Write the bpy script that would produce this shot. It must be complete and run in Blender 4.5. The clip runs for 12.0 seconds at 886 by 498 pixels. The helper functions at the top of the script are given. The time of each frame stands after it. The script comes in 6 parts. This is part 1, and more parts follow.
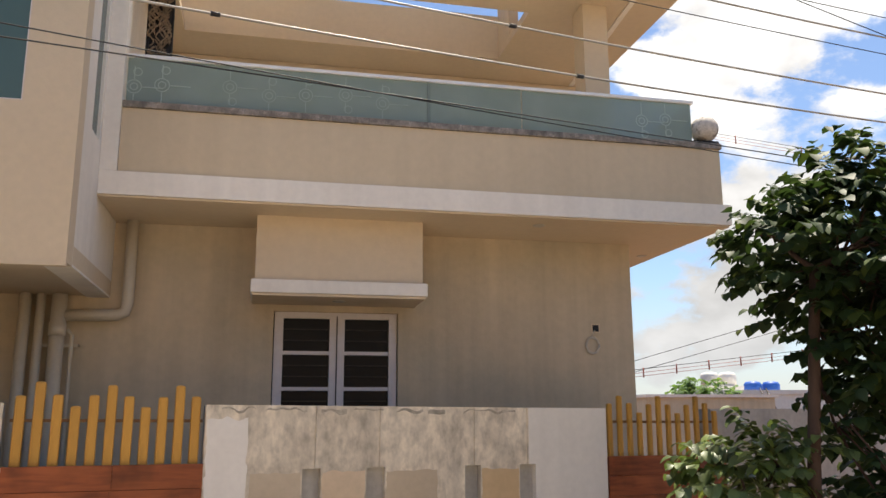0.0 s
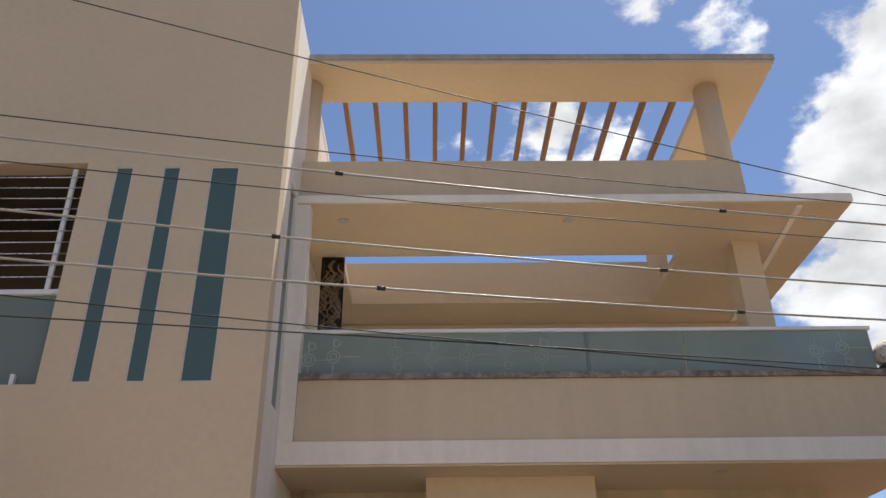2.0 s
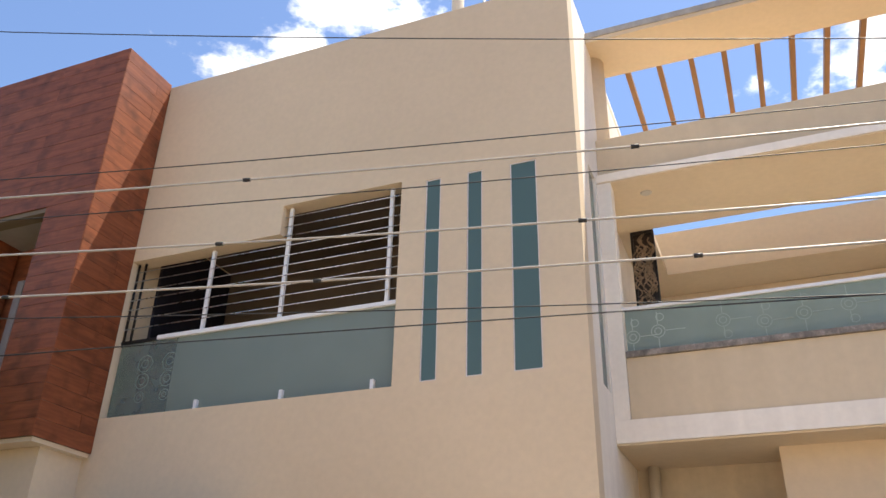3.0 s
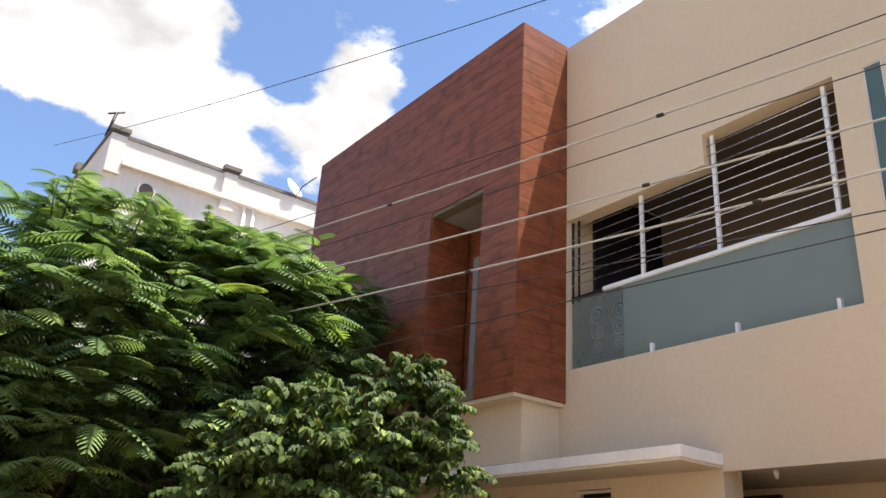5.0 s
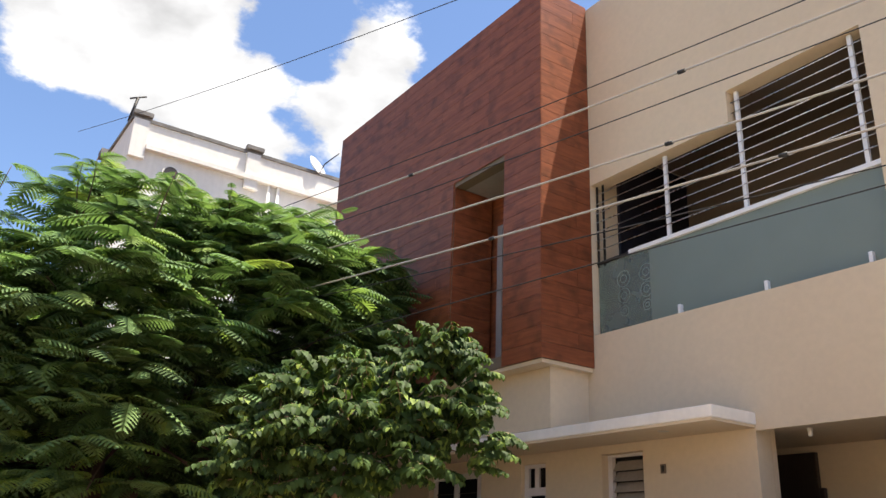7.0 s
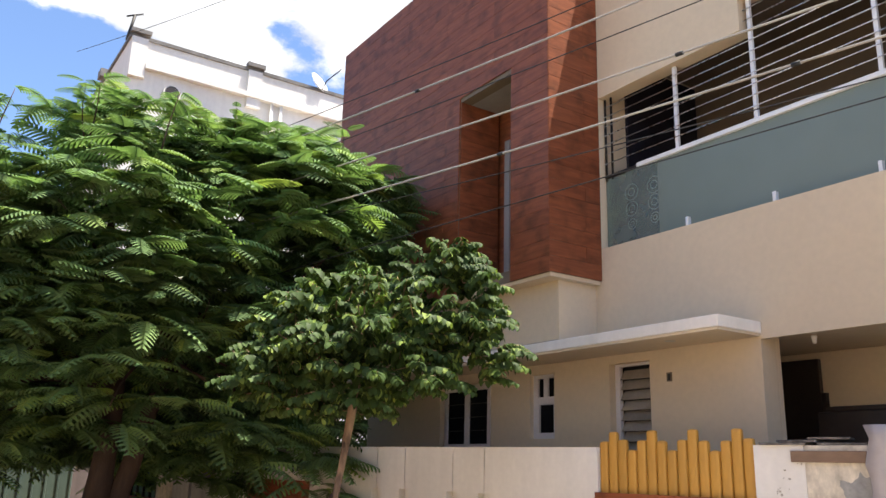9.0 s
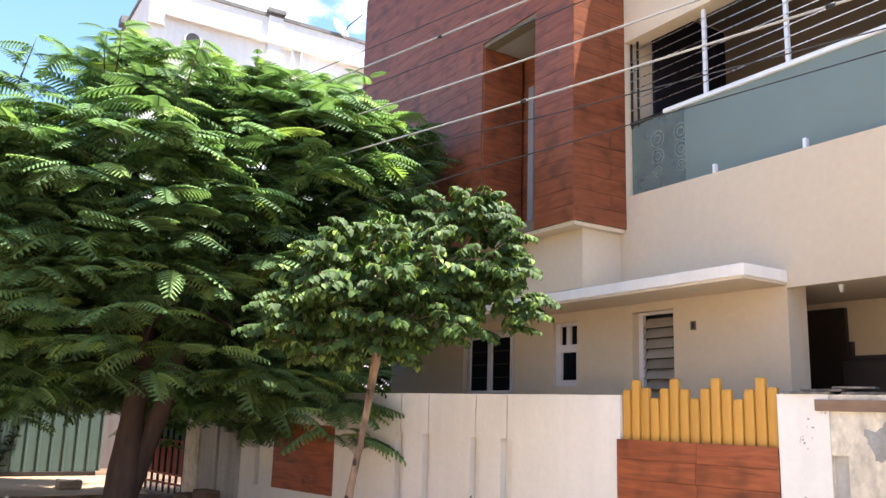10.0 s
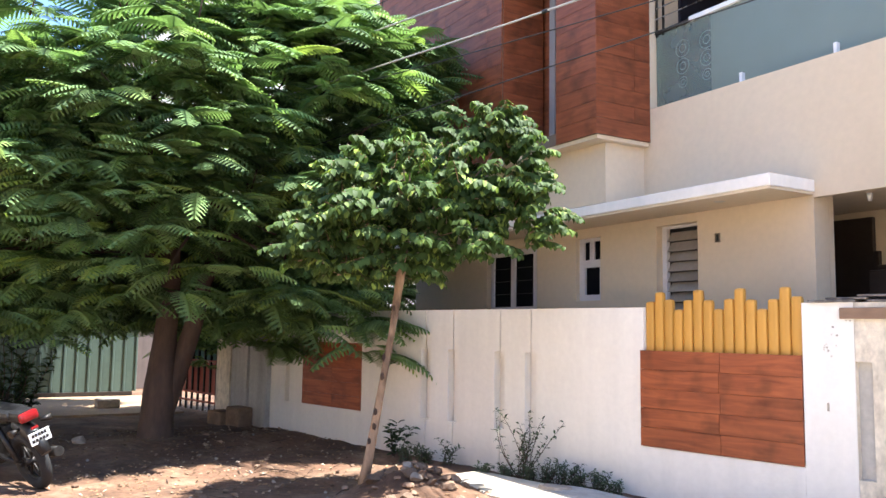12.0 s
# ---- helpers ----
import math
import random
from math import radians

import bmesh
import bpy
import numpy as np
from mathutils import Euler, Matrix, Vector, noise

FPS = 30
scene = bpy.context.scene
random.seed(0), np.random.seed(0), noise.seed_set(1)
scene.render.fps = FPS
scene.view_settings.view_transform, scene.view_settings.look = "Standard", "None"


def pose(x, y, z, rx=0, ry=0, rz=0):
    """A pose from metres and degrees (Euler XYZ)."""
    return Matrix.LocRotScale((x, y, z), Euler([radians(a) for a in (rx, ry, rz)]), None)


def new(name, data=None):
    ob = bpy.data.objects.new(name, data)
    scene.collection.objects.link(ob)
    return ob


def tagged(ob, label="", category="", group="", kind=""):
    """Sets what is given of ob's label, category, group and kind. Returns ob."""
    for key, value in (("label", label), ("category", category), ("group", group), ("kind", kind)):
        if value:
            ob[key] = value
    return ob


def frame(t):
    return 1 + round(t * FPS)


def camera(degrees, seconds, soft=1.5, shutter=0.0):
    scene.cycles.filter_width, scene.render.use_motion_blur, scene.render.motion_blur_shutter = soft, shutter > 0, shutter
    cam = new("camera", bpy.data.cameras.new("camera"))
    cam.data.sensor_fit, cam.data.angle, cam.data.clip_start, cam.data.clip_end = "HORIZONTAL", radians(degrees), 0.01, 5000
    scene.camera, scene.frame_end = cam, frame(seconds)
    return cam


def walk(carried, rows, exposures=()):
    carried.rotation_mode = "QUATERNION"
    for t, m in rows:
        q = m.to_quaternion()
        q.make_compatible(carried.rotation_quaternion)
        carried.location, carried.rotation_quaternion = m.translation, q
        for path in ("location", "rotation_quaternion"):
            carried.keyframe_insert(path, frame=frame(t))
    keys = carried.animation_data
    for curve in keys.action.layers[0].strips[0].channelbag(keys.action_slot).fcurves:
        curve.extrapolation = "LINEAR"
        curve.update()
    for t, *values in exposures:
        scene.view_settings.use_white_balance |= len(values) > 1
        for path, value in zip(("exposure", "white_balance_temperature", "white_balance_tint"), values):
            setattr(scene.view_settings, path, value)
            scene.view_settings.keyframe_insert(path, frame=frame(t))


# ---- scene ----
cam = camera(56.76, 12.0)
PATH = [
    (0.0, pose(0.024, 0.211, 1.718, 101.62, 0.27, -12.56)),
    (0.5, pose(0.020, 0.185, 1.725, 109.40, 1.38, -10.92)),
    (1.0, pose(0.035, 0.148, 1.719, 116.42, 1.66, -10.61)),
    (1.5, pose(0.016, 0.130, 1.702, 120.08, 1.68, -8.60)),
    (2.0, pose(-0.010, 0.139, 1.707, 119.25, 0.78, -0.73)),
    (2.5, pose(0.003, 0.108, 1.700, 119.40, -0.08, 11.19)),
    (3.0, pose(-0.046, 0.092, 1.704, 117.73, -1.21, 22.08)),
    (3.5, pose(-0.066, 0.097, 1.707, 116.30, -1.97, 32.61)),
    (3.7, pose(-0.100, 0.089, 1.700, 115.88, -2.59, 37.20)),
    (5.5, pose(-0.194, 0.155, 1.666, 112.09, -3.42, 54.48)),
    (6.0, pose(-0.209, 0.173, 1.659, 111.24, -3.00, 54.96)),
    (6.5, pose(-0.206, 0.196, 1.645, 110.98, -2.36, 55.37)),
    (8.5, pose(-0.193, 0.139, 1.611, 108.94, -2.01, 55.63)),
    (9.0, pose(-0.189, 0.128, 1.615, 104.95, -1.49, 56.04)),
    (9.5, pose(-0.206, 0.132, 1.627, 101.96, -1.51, 56.78)),
    (10.0, pose(-0.205, 0.133, 1.636, 101.22, -1.76, 57.61)),
    (10.5, pose(-0.219, 0.134, 1.628, 101.31, -2.03, 57.78)),
    (11.0, pose(-0.221, 0.119, 1.613, 100.41, -1.60, 58.63)),
    (11.5, pose(-0.221, 0.128, 1.601, 97.99, -1.27, 59.34)),
    (12.0, pose(-0.212, 0.132, 1.589, 95.70, -0.86, 59.30)),
]
EXPOSURES = [(0.0, 0.83, 7150, 10), (0.5, 0.58, 7100, 10), (1.0, 0.24, 6850, 10), (1.5, 0.09, 6750, 10), (2.0, 0.34, 6750, 10), (2.5, 0.7, 6900, 10), (3.0, 1.24, 6950, 10), (3.7, 1.36, 7000, 10), (5.5, 1.27, 7000, 10), (6.7, 1.24, 6950, 10), (8.3, 1.26, 6800, 10), (9.0, 1.41, 6700, 10), (9.5, 1.92, 6450, 10), (10.5, 2.1, 6200, 10), (12.0, 2.26, 6050, 10)]
walk(cam, PATH, EXPOSURES)

# ---- world and sun ----
SUN_DIR = Vector((0.9, 1.0, 4.1)).normalized()
world = bpy.data.worlds.new("sky")
scene.world = world
world.use_nodes = True


# cumulus heaps: direction, spread (cosine), thickness
CLOUDS = [
    (-0.838, 0.125, 0.545, 0.988, 0.12),
    (-0.814, 0.171, 0.555, 0.988, 0.12),
    (-0.836, 0.060, 0.545, 0.990, 0.12),
    (-0.755, 0.352, 0.553, 0.9925, 0.17),
    (-0.763, 0.399, 0.508, 0.994, 0.10),
    (-0.839, 0.289, 0.461, 0.994, 0.10),
    (0.525, 0.68, 0.511, 0.986, 0.15),
    (0.543, 0.585, 0.600, 0.984, 0.15),
    (0.462, 0.770, 0.440, 0.985, 0.12),
    (0.031, 0.705, 0.709, 0.998, 0.12),
    (0.237, 0.673, 0.701, 0.9975, 0.12),
    (0.132, 0.780, 0.612, 0.998, 0.11),
    (0.334, 0.678, 0.655, 0.998, 0.11),
    (0.498, 0.859, 0.116, 0.985, 0.10),
    (0.561, 0.731, 0.389, 0.985, 0.12),
    (0.549, 0.816, 0.182, 0.990, 0.08),
    (0.614, 0.750, 0.246, 0.985, 0.10),
    (-0.912, 0.085, 0.400, 0.992, -0.16),
    (-0.763, 0.308, 0.568, 0.9975, -0.13),
    (-0.801, 0.324, 0.503, 0.9980, -0.10),
]


def sky_nodes():
    nt = world.node_tree
    nt.nodes.clear()
    N, L = nt.nodes.new, nt.links.new
    out, bg = N("ShaderNodeOutputWorld"), N("ShaderNodeBackground")
    sky = N("ShaderNodeTexSky")
    sky.sky_type, sky.sun_disc = "NISHITA", False
    sky.sun_elevation = math.asin(SUN_DIR.z)
    sky.sun_rotation = math.atan2(SUN_DIR.x, SUN_DIR.y)
    sky.air_density, sky.dust_density, sky.ozone_density = 1.0, 0.4, 3.0
    co = N("ShaderNodeTexCoord")
    # fair-weather cumulus: billowing noise over the whole dome, thicker towards both ends of the street
    mp = N("ShaderNodeMapping")
    mp.inputs["Location"].default_value = (0.35, 0.1, 0.2)
    mp.inputs["Scale"].default_value = (1.0, 1.0, 1.7)
    L(co.outputs["Generated"], mp.inputs["Vector"])
    big, fine = N("ShaderNodeTexNoise"), N("ShaderNodeTexNoise")
    big.inputs["Scale"].default_value, big.inputs["Detail"].default_value, big.inputs["Roughness"].default_value = 4.6, 9.0, 0.6
    fine.inputs["Scale"].default_value, fine.inputs["Detail"].default_value = 9.0, 6.0
    L(mp.outputs[0], big.inputs["Vector"])
    L(mp.outputs[0], fine.inputs["Vector"])

    def lobe(direction, lo, hi, amount):
        dot = N("ShaderNodeVectorMath")
        dot.operation = "DOT_PRODUCT"
        L(co.outputs["Generated"], dot.inputs[0])
        dot.inputs[1].default_value = Vector(direction).normalized()
        r = N("ShaderNodeMapRange")
        r.interpolation_type = "SMOOTHSTEP"
        L(dot.outputs["Value"], r.inputs[0])
        r.inputs[1].default_value, r.inputs[2].default_value, r.inputs[3].default_value, r.inputs[4].default_value = lo, hi, 0.0, amount
        return r.outputs[0]

    def add(a, b):
        m = N("ShaderNodeMath")
        L(a, m.inputs[0])
        L(b, m.inputs[1])
        return m.outputs[0]
    cover = big.outputs["Fac"]
    for x, y, z, c, amount in CLOUDS:
        cover = add(cover, lobe((x, y, z), c, 1.0, amount))
    ramp = N("ShaderNodeMapRange")
    ramp.interpolation_type = "SMOOTHSTEP"
    L(cover, ramp.inputs[0])
    ramp.inputs[1].default_value, ramp.inputs[2].default_value = 0.575, 0.665
    tone = N("ShaderNodeMapRange")
    L(fine.outputs["Fac"], tone.inputs[0])
    tone.inputs[1].default_value, tone.inputs[2].default_value, tone.inputs[3].default_value, tone.inputs[4].default_value = 0.32, 0.66, 2.5, 4.4
    # clouds near the sun are brighter
    glow = N("ShaderNodeMath")
    glow.operation = "MULTIPLY"
    L(tone.outputs[0], glow.inputs[0])
    near = lobe(SUN_DIR, 0.42, 0.80, 0.85)
    plus = N("ShaderNodeMath")
    L(near, plus.inputs[0])
    plus.inputs[1].default_value = 1.0
    L(plus.outputs[0], glow.inputs[1])
    white = N("ShaderNodeCombineColor")
    for i, k in enumerate((0.97, 1.0, 1.06)):
        hue = N("ShaderNodeMath")
        hue.operation = "MULTIPLY"
        L(glow.outputs[0], hue.inputs[0])
        hue.inputs[1].default_value = k
        L(hue.outputs[0], white.inputs[i])
    mix = N("ShaderNodeMix")
    mix.data_type = "RGBA"
    L(ramp.outputs[0], mix.inputs[0])
    deep = N("ShaderNodeVectorMath")
    deep.operation = "MULTIPLY"
    L(sky.outputs[0], deep.inputs[0])
    deep.inputs[1].default_value = (0.74, 0.78, 0.86)
    L(deep.outputs[0], mix.inputs[6])
    L(white.outputs[0], mix.inputs[7])
    # whitish haze low over the horizon
    sep = N("ShaderNodeSeparateXYZ")
    L(co.outputs["Generated"], sep.inputs[0])
    low = N("ShaderNodeMapRange")
    L(sep.outputs[2], low.inputs[0])
    low.inputs[1].default_value, low.inputs[2].default_value, low.inputs[3].default_value, low.inputs[4].default_value = 0.0, 0.16, 0.75, 0.0
    haze = N("ShaderNodeMix")
    haze.data_type = "RGBA"
    L(low.outputs[0], haze.inputs[0])
    L(mix.outputs[2], haze.inputs[6])
    haze.inputs[7].default_value = (3.1, 3.35, 3.75, 1)
    L(haze.outputs[2], bg.inputs[0])
    bg.inputs[1].default_value = 0.12
    L(bg.outputs[0], out.inputs[0])


sky_nodes()
sun = new("sun", bpy.data.lights.new("sun", "SUN"))
sun.data.energy, sun.data.angle, sun.data.color = 4.8, radians(0.5), (1.0, 0.95, 0.86)
sun.matrix_world = Matrix.Translation((6, 10, 25)) @ (-SUN_DIR).to_track_quat("-Z", "Y").to_matrix().to_4x4()

# ---- materials ----


def mat(name, color, rough=0.7, var=0.12, big=0.6, fine=18.0, bump=0.15, metal=0.0, streak=0.0, stain=None, stain_amount=0.0, island=0.0, obj=0.0, spec=0.4, stretch=(1, 1, 1), stain_cut=(0.5, 0.68)):
    """A painted, plastered or weathered surface: two scales of tone, fine relief, optional vertical streaks and stains."""
    m = bpy.data.materials.new(name)
    m.use_nodes = True
    nt = m.node_tree
    N, L = nt.nodes.new, nt.links.new
    b = nt.nodes["Principled BSDF"]
    b.inputs["Roughness"].default_value, b.inputs["Metallic"].default_value = rough, metal
    b.inputs["Specular IOR Level"].default_value = spec
    co = N("ShaderNodeNewGeometry")
    mp = N("ShaderNodeMapping")
    mp.inputs["Scale"].default_value = stretch
    L(co.outputs["Position"], mp.inputs["Vector"])

    def tex(scale, detail=5.0, vec=None):
        n = N("ShaderNodeTexNoise")
        n.inputs["Scale"].default_value, n.inputs["Detail"].default_value = scale, detail
        L(vec or mp.outputs[0], n.inputs["Vector"])
        return n.outputs["Fac"]

    def ranged(x, a, c, lo, hi):
        r = N("ShaderNodeMapRange")
        L(x, r.inputs[0])
        for i, v in zip((1, 2, 3, 4), (a, c, lo, hi)):
            r.inputs[i].default_value = v
        return r.outputs[0]

    def mul(x, y):
        k = N("ShaderNodeMath")
        k.operation = "MULTIPLY"
        L(x, k.inputs[0])
        L(y, k.inputs[1])
        return k.outputs[0]
    f = mul(ranged(tex(big), 0.3, 0.7, 1 - var, 1 + var), ranged(tex(fine), 0.3, 0.7, 1 - var * 0.6, 1 + var * 0.6))
    if streak:
        sm = N("ShaderNodeMapping")
        sm.inputs["Scale"].default_value = (5.0, 5.0, 0.22)
        L(co.outputs["Position"], sm.inputs["Vector"])
        f = mul(f, ranged(tex(1.0, 6.0, sm.outputs[0]), 0.35, 0.7, 1 + streak * 0.4, 1 - streak))
    if island:
        f = mul(f, ranged(co.outputs["Random Per Island"], 0, 1, 1 - island, 1 + island))
    if obj:
        oi = N("ShaderNodeObjectInfo")
        f = mul(f, ranged(oi.outputs["Random"], 0, 1, 1 - obj, 1 + obj))
    base = N("ShaderNodeMix")
    base.data_type = "RGBA"
    base.inputs[6].default_value = (*color, 1)
    base.inputs[7].default_value = (*(stain or color), 1)
    if stain:
        L(ranged(tex(big * 2.2, 8.0), stain_cut[0], stain_cut[1], 0, stain_amount), base.inputs[0])
    else:
        base.inputs[0].default_value = 0
    tint = N("ShaderNodeVectorMath")
    tint.operation = "SCALE"
    L(base.outputs[2], tint.inputs[0])
    L(f, tint.inputs["Scale"])
    L(tint.outputs[0], b.inputs["Base Color"])
    if bump:
        bp = N("ShaderNodeBump")
        bp.inputs["Strength"].default_value, bp.inputs["Distance"].default_value = bump, 0.01
        L(tex(fine * 2.5, 4.0), bp.inputs["Height"])
        L(bp.outputs[0], b.inputs["Normal"])
    L(ranged(tex(fine * 0.5), 0.3, 0.7, max(rough - 0.08, 0.02), min(rough + 0.08, 1)), b.inputs["Roughness"])
    return m


def wood_mat(name, a, b_, rough=0.35, vary=0.06):
    """Wood-print cladding: long grain along the plank with dark knots, a tone for each plank."""
    m = bpy.data.materials.new(name)
    m.use_nodes = True
    nt = m.node_tree
    N, L = nt.nodes.new, nt.links.new
    b = nt.nodes["Principled BSDF"]
    b.inputs["Roughness"].default_value, b.inputs["Specular IOR Level"].default_value = rough, 0.3
    co, oi = N("ShaderNodeNewGeometry"), N("ShaderNodeObjectInfo")
    off = N("ShaderNodeVectorMath")
    off.operation = "MULTIPLY_ADD"
    rnd = N("ShaderNodeCombineXYZ")
    for i in range(3):
        L(oi.outputs["Random"], rnd.inputs[i])
    L(rnd.outputs[0], off.inputs[0])
    off.inputs[1].default_value = (37, 53, 11)
    L(co.outputs["Position"], off.inputs[2])
    mp = N("ShaderNodeMapping")
    mp.inputs["Scale"].default_value = (0.9, 0.9, 9.0)
    L(off.outputs[0], mp.inputs["Vector"])
    g, k = N("ShaderNodeTexNoise"), N("ShaderNodeTexNoise")
    g.inputs["Scale"].default_value, g.inputs["Detail"].default_value, g.inputs["Distortion"].default_value = 2.2, 8.0, 0.8
    k.inputs["Scale"].default_value, k.inputs["Detail"].default_value = 3.4, 3.0
    L(mp.outputs[0], g.inputs["Vector"])
    L(off.outputs[0], k.inputs["Vector"])
    ramp = N("ShaderNodeValToRGB")
    ramp.color_ramp.elements[0].position, ramp.color_ramp.elements[1].position = 0.3, 0.72
    ramp.color_ramp.elements[0].color, ramp.color_ramp.elements[1].color = (*b_, 1), (*a, 1)
    L(g.outputs["Fac"], ramp.inputs[0])
    r = N("ShaderNodeMapRange")
    L(k.outputs["Fac"], r.inputs[0])
    r.inputs[1].default_value, r.inputs[2].default_value, r.inputs[3].default_value, r.inputs[4].default_value = 0.28, 0.5, 0.55, 1.0
    r2 = N("ShaderNodeMapRange")
    L(oi.outputs["Random"], r2.inputs[0])
    r2.inputs[3].default_value, r2.inputs[4].default_value = 1 - vary, 1 + vary
    mu = N("ShaderNodeMath")
    mu.operation = "MULTIPLY"
    L(r.outputs[0], mu.inputs[0])
    L(r2.outputs[0], mu.inputs[1])
    t = N("ShaderNodeVectorMath")
    t.operation = "SCALE"
    L(ramp.outputs[0], t.inputs[0])
    L(mu.outputs[0], t.inputs["Scale"])
    L(t.outputs[0], b.inputs["Base Color"])
    bp = N("ShaderNodeBump")
    bp.inputs["Strength"].default_value, bp.inputs["Distance"].default_value = 0.12, 0.005
    L(g.outputs["Fac"], bp.inputs["Height"])
    L(bp.outputs[0], b.inputs["Normal"])
    return m


def glass_mat(name, color, clear, rough, metal=0.0, spec=0.5):
    """Tinted or frosted glass: some of the view passes, the rest is tint and gloss."""
    m = bpy.data.materials.new(name)
    m.use_nodes = True
    nt = m.node_tree
    N, L = nt.nodes.new, nt.links.new
    b = nt.nodes["Principled BSDF"]
    b.inputs["Roughness"].default_value, b.inputs["Base Color"].default_value = rough, (*color, 1)
    b.inputs["Metallic"].default_value = metal
    b.inputs["Specular IOR Level"].default_value = spec
    tr, mx = N("ShaderNodeBsdfTransparent"), N("ShaderNodeMixShader")
    tr.inputs[0].default_value = (0.8, 0.95, 0.92, 1)
    n = N("ShaderNodeTexNoise")
    n.inputs["Scale"].default_value, n.inputs["Detail"].default_value = 1.6, 5.0
    co = N("ShaderNodeNewGeometry")
    L(co.outputs["Position"], n.inputs["Vector"])
    r = N("ShaderNodeMapRange")
    L(n.outputs["Fac"], r.inputs[0])
    r.inputs[1].default_value, r.inputs[2].default_value, r.inputs[3].default_value, r.inputs[4].default_value = 0.3, 0.7, 1 - clear * 0.7, 1 - clear * 1.3
    L(r.outputs[0], mx.inputs[0])
    L(tr.outputs[0], mx.inputs[1])
    L(b.outputs[0], mx.inputs[2])
    L(mx.outputs[0], nt.nodes["Material Output"].inputs["Surface"])
    return m


def leaf_mat(name, color, light, var=0.3, rough=0.45, through_light=0.25, spec=0.45):
    """Leaves: a tone for each leaf, some light passing through."""
    m = bpy.data.materials.new(name)
    m.use_nodes = True
    nt = m.node_tree
    N, L = nt.nodes.new, nt.links.new
    b = nt.nodes["Principled BSDF"]
    b.inputs["Roughness"].default_value, b.inputs["Specular IOR Level"].default_value = rough, spec
    co = N("ShaderNodeNewGeometry")
    ramp = N("ShaderNodeValToRGB")
    e = ramp.color_ramp.elements
    e[0].color, e[1].color = (*[c * (1 - var) for c in color], 1), (*[c * (1 + var) for c in color], 1)
    e[1].position = 0.80
    x = e.new(1.0)
    x.color = (*light, 1)
    L(co.outputs["Random Per Island"], ramp.inputs[0])
    L(ramp.outputs[0], b.inputs["Base Color"])
    tl, mx = N("ShaderNodeBsdfTranslucent"), N("ShaderNodeMixShader")
    tint = N("ShaderNodeVectorMath")
    tint.operation = "MULTIPLY"
    L(ramp.outputs[0], tint.inputs[0])
    tint.inputs[1].default_value = (1.25, 1.35, 0.75)
    L(tint.outputs[0], tl.inputs[0])
    mx.inputs[0].default_value = through_light
    L(b.outputs[0], mx.inputs[1])
    L(tl.outputs[0], mx.inputs[2])
    L(mx.outputs[0], nt.nodes["Material Output"].inputs["Surface"])
    return m


CREAM = mat("cream_paint", (0.64, 0.52, 0.37), 0.75, 0.05, 0.5, 14, 0.12)
CREAM_OLD = mat("streaked_cream_paint", (0.58, 0.475, 0.335), 0.8, 0.07, 0.5, 12, 0.15, streak=0.12, stain=(0.44, 0.39, 0.29), stain_amount=0.55, stain_cut=(0.46, 0.66))
WHITE = mat("white_paint", (0.83, 0.77, 0.69), 0.7, 0.05, 0.8, 15, 0.1, streak=0.06)
WALL_WHITE = mat("wall_white_paint", (0.77, 0.725, 0.665), 0.75, 0.05, 0.9, 16, 0.15, streak=0.05)
DIRTY = mat("weathered_plaster", (0.70, 0.615, 0.49), 0.85, 0.16, 5.5, 34, 0.4, streak=0.22, stain=(0.36, 0.31, 0.245), stain_amount=0.8, stretch=(1, 1, 0.6), stain_cut=(0.45, 0.75))
CREAM_PLAIN = mat("sun_worn_cream_paint", (0.60, 0.49, 0.345), 0.78, 0.05, 0.5, 12, 0.14, streak=0.05)
BOUNCE_ROAD = mat("bounce_road", (0.37, 0.29, 0.21), 0.95, 0.15, 0.8, 14, 0.4)
GREY_PLASTER = mat("grey_cement_plaster", (0.40, 0.38, 0.35), 0.9, 0.14, 1.2, 20, 0.35, streak=0.2)
OCHRES = [mat("ochre_paint_patch", c, 0.8, 0.08, 1.5, 16, 0.2) for c in ((0.56, 0.46, 0.34), (0.64, 0.50, 0.35), (0.54, 0.44, 0.32), (0.60, 0.43, 0.25))]
BROWN_IN = mat("dark_brown_inside", (0.17, 0.13, 0.095), 0.8, 0.06, 0.8, 14, 0.1)
DARK = mat("dark_brown_and_unlit_room", (0.035, 0.026, 0.022), 0.4, 0.2, 2, 12, 0.1)
GRANITE = mat("speckled_granite", (0.10, 0.085, 0.075), 0.5, 0.5, 6, 60, 0.2, stain=(0.4, 0.36, 0.32), stain_amount=0.5)
COPING = mat("speckled_grey_granite", (0.21, 0.18, 0.155), 0.55, 0.45, 9, 70, 0.2, stain=(0.42, 0.37, 0.32), stain_amount=0.5)
STEEL = mat("brushed_steel", (0.62, 0.62, 0.62), 0.3, 0.05, 3, 40, 0.05, metal=1.0)
ALU = mat("white_aluminium", (0.78, 0.78, 0.78), 0.4, 0.04, 2, 30, 0.05)
FRAME = mat("greyed_white_window_frame", (0.66, 0.62, 0.62), 0.55, 0.06, 2, 20, 0.08)
DARK_METAL = mat("dark_iron", (0.03, 0.027, 0.025), 0.5, 0.3, 3, 30, 0.2, metal=0.6)
STICK = mat("ochre_painted_wood", (0.52, 0.265, 0.048), 0.5, 0.08, 1.4, 22, 0.15, obj=0.08, stretch=(1, 1, 0.25))
BEAM = mat("brown_painted_beam", (0.26, 0.135, 0.055), 0.55, 0.1, 1.2, 18, 0.15, stretch=(1, 0.2, 1))
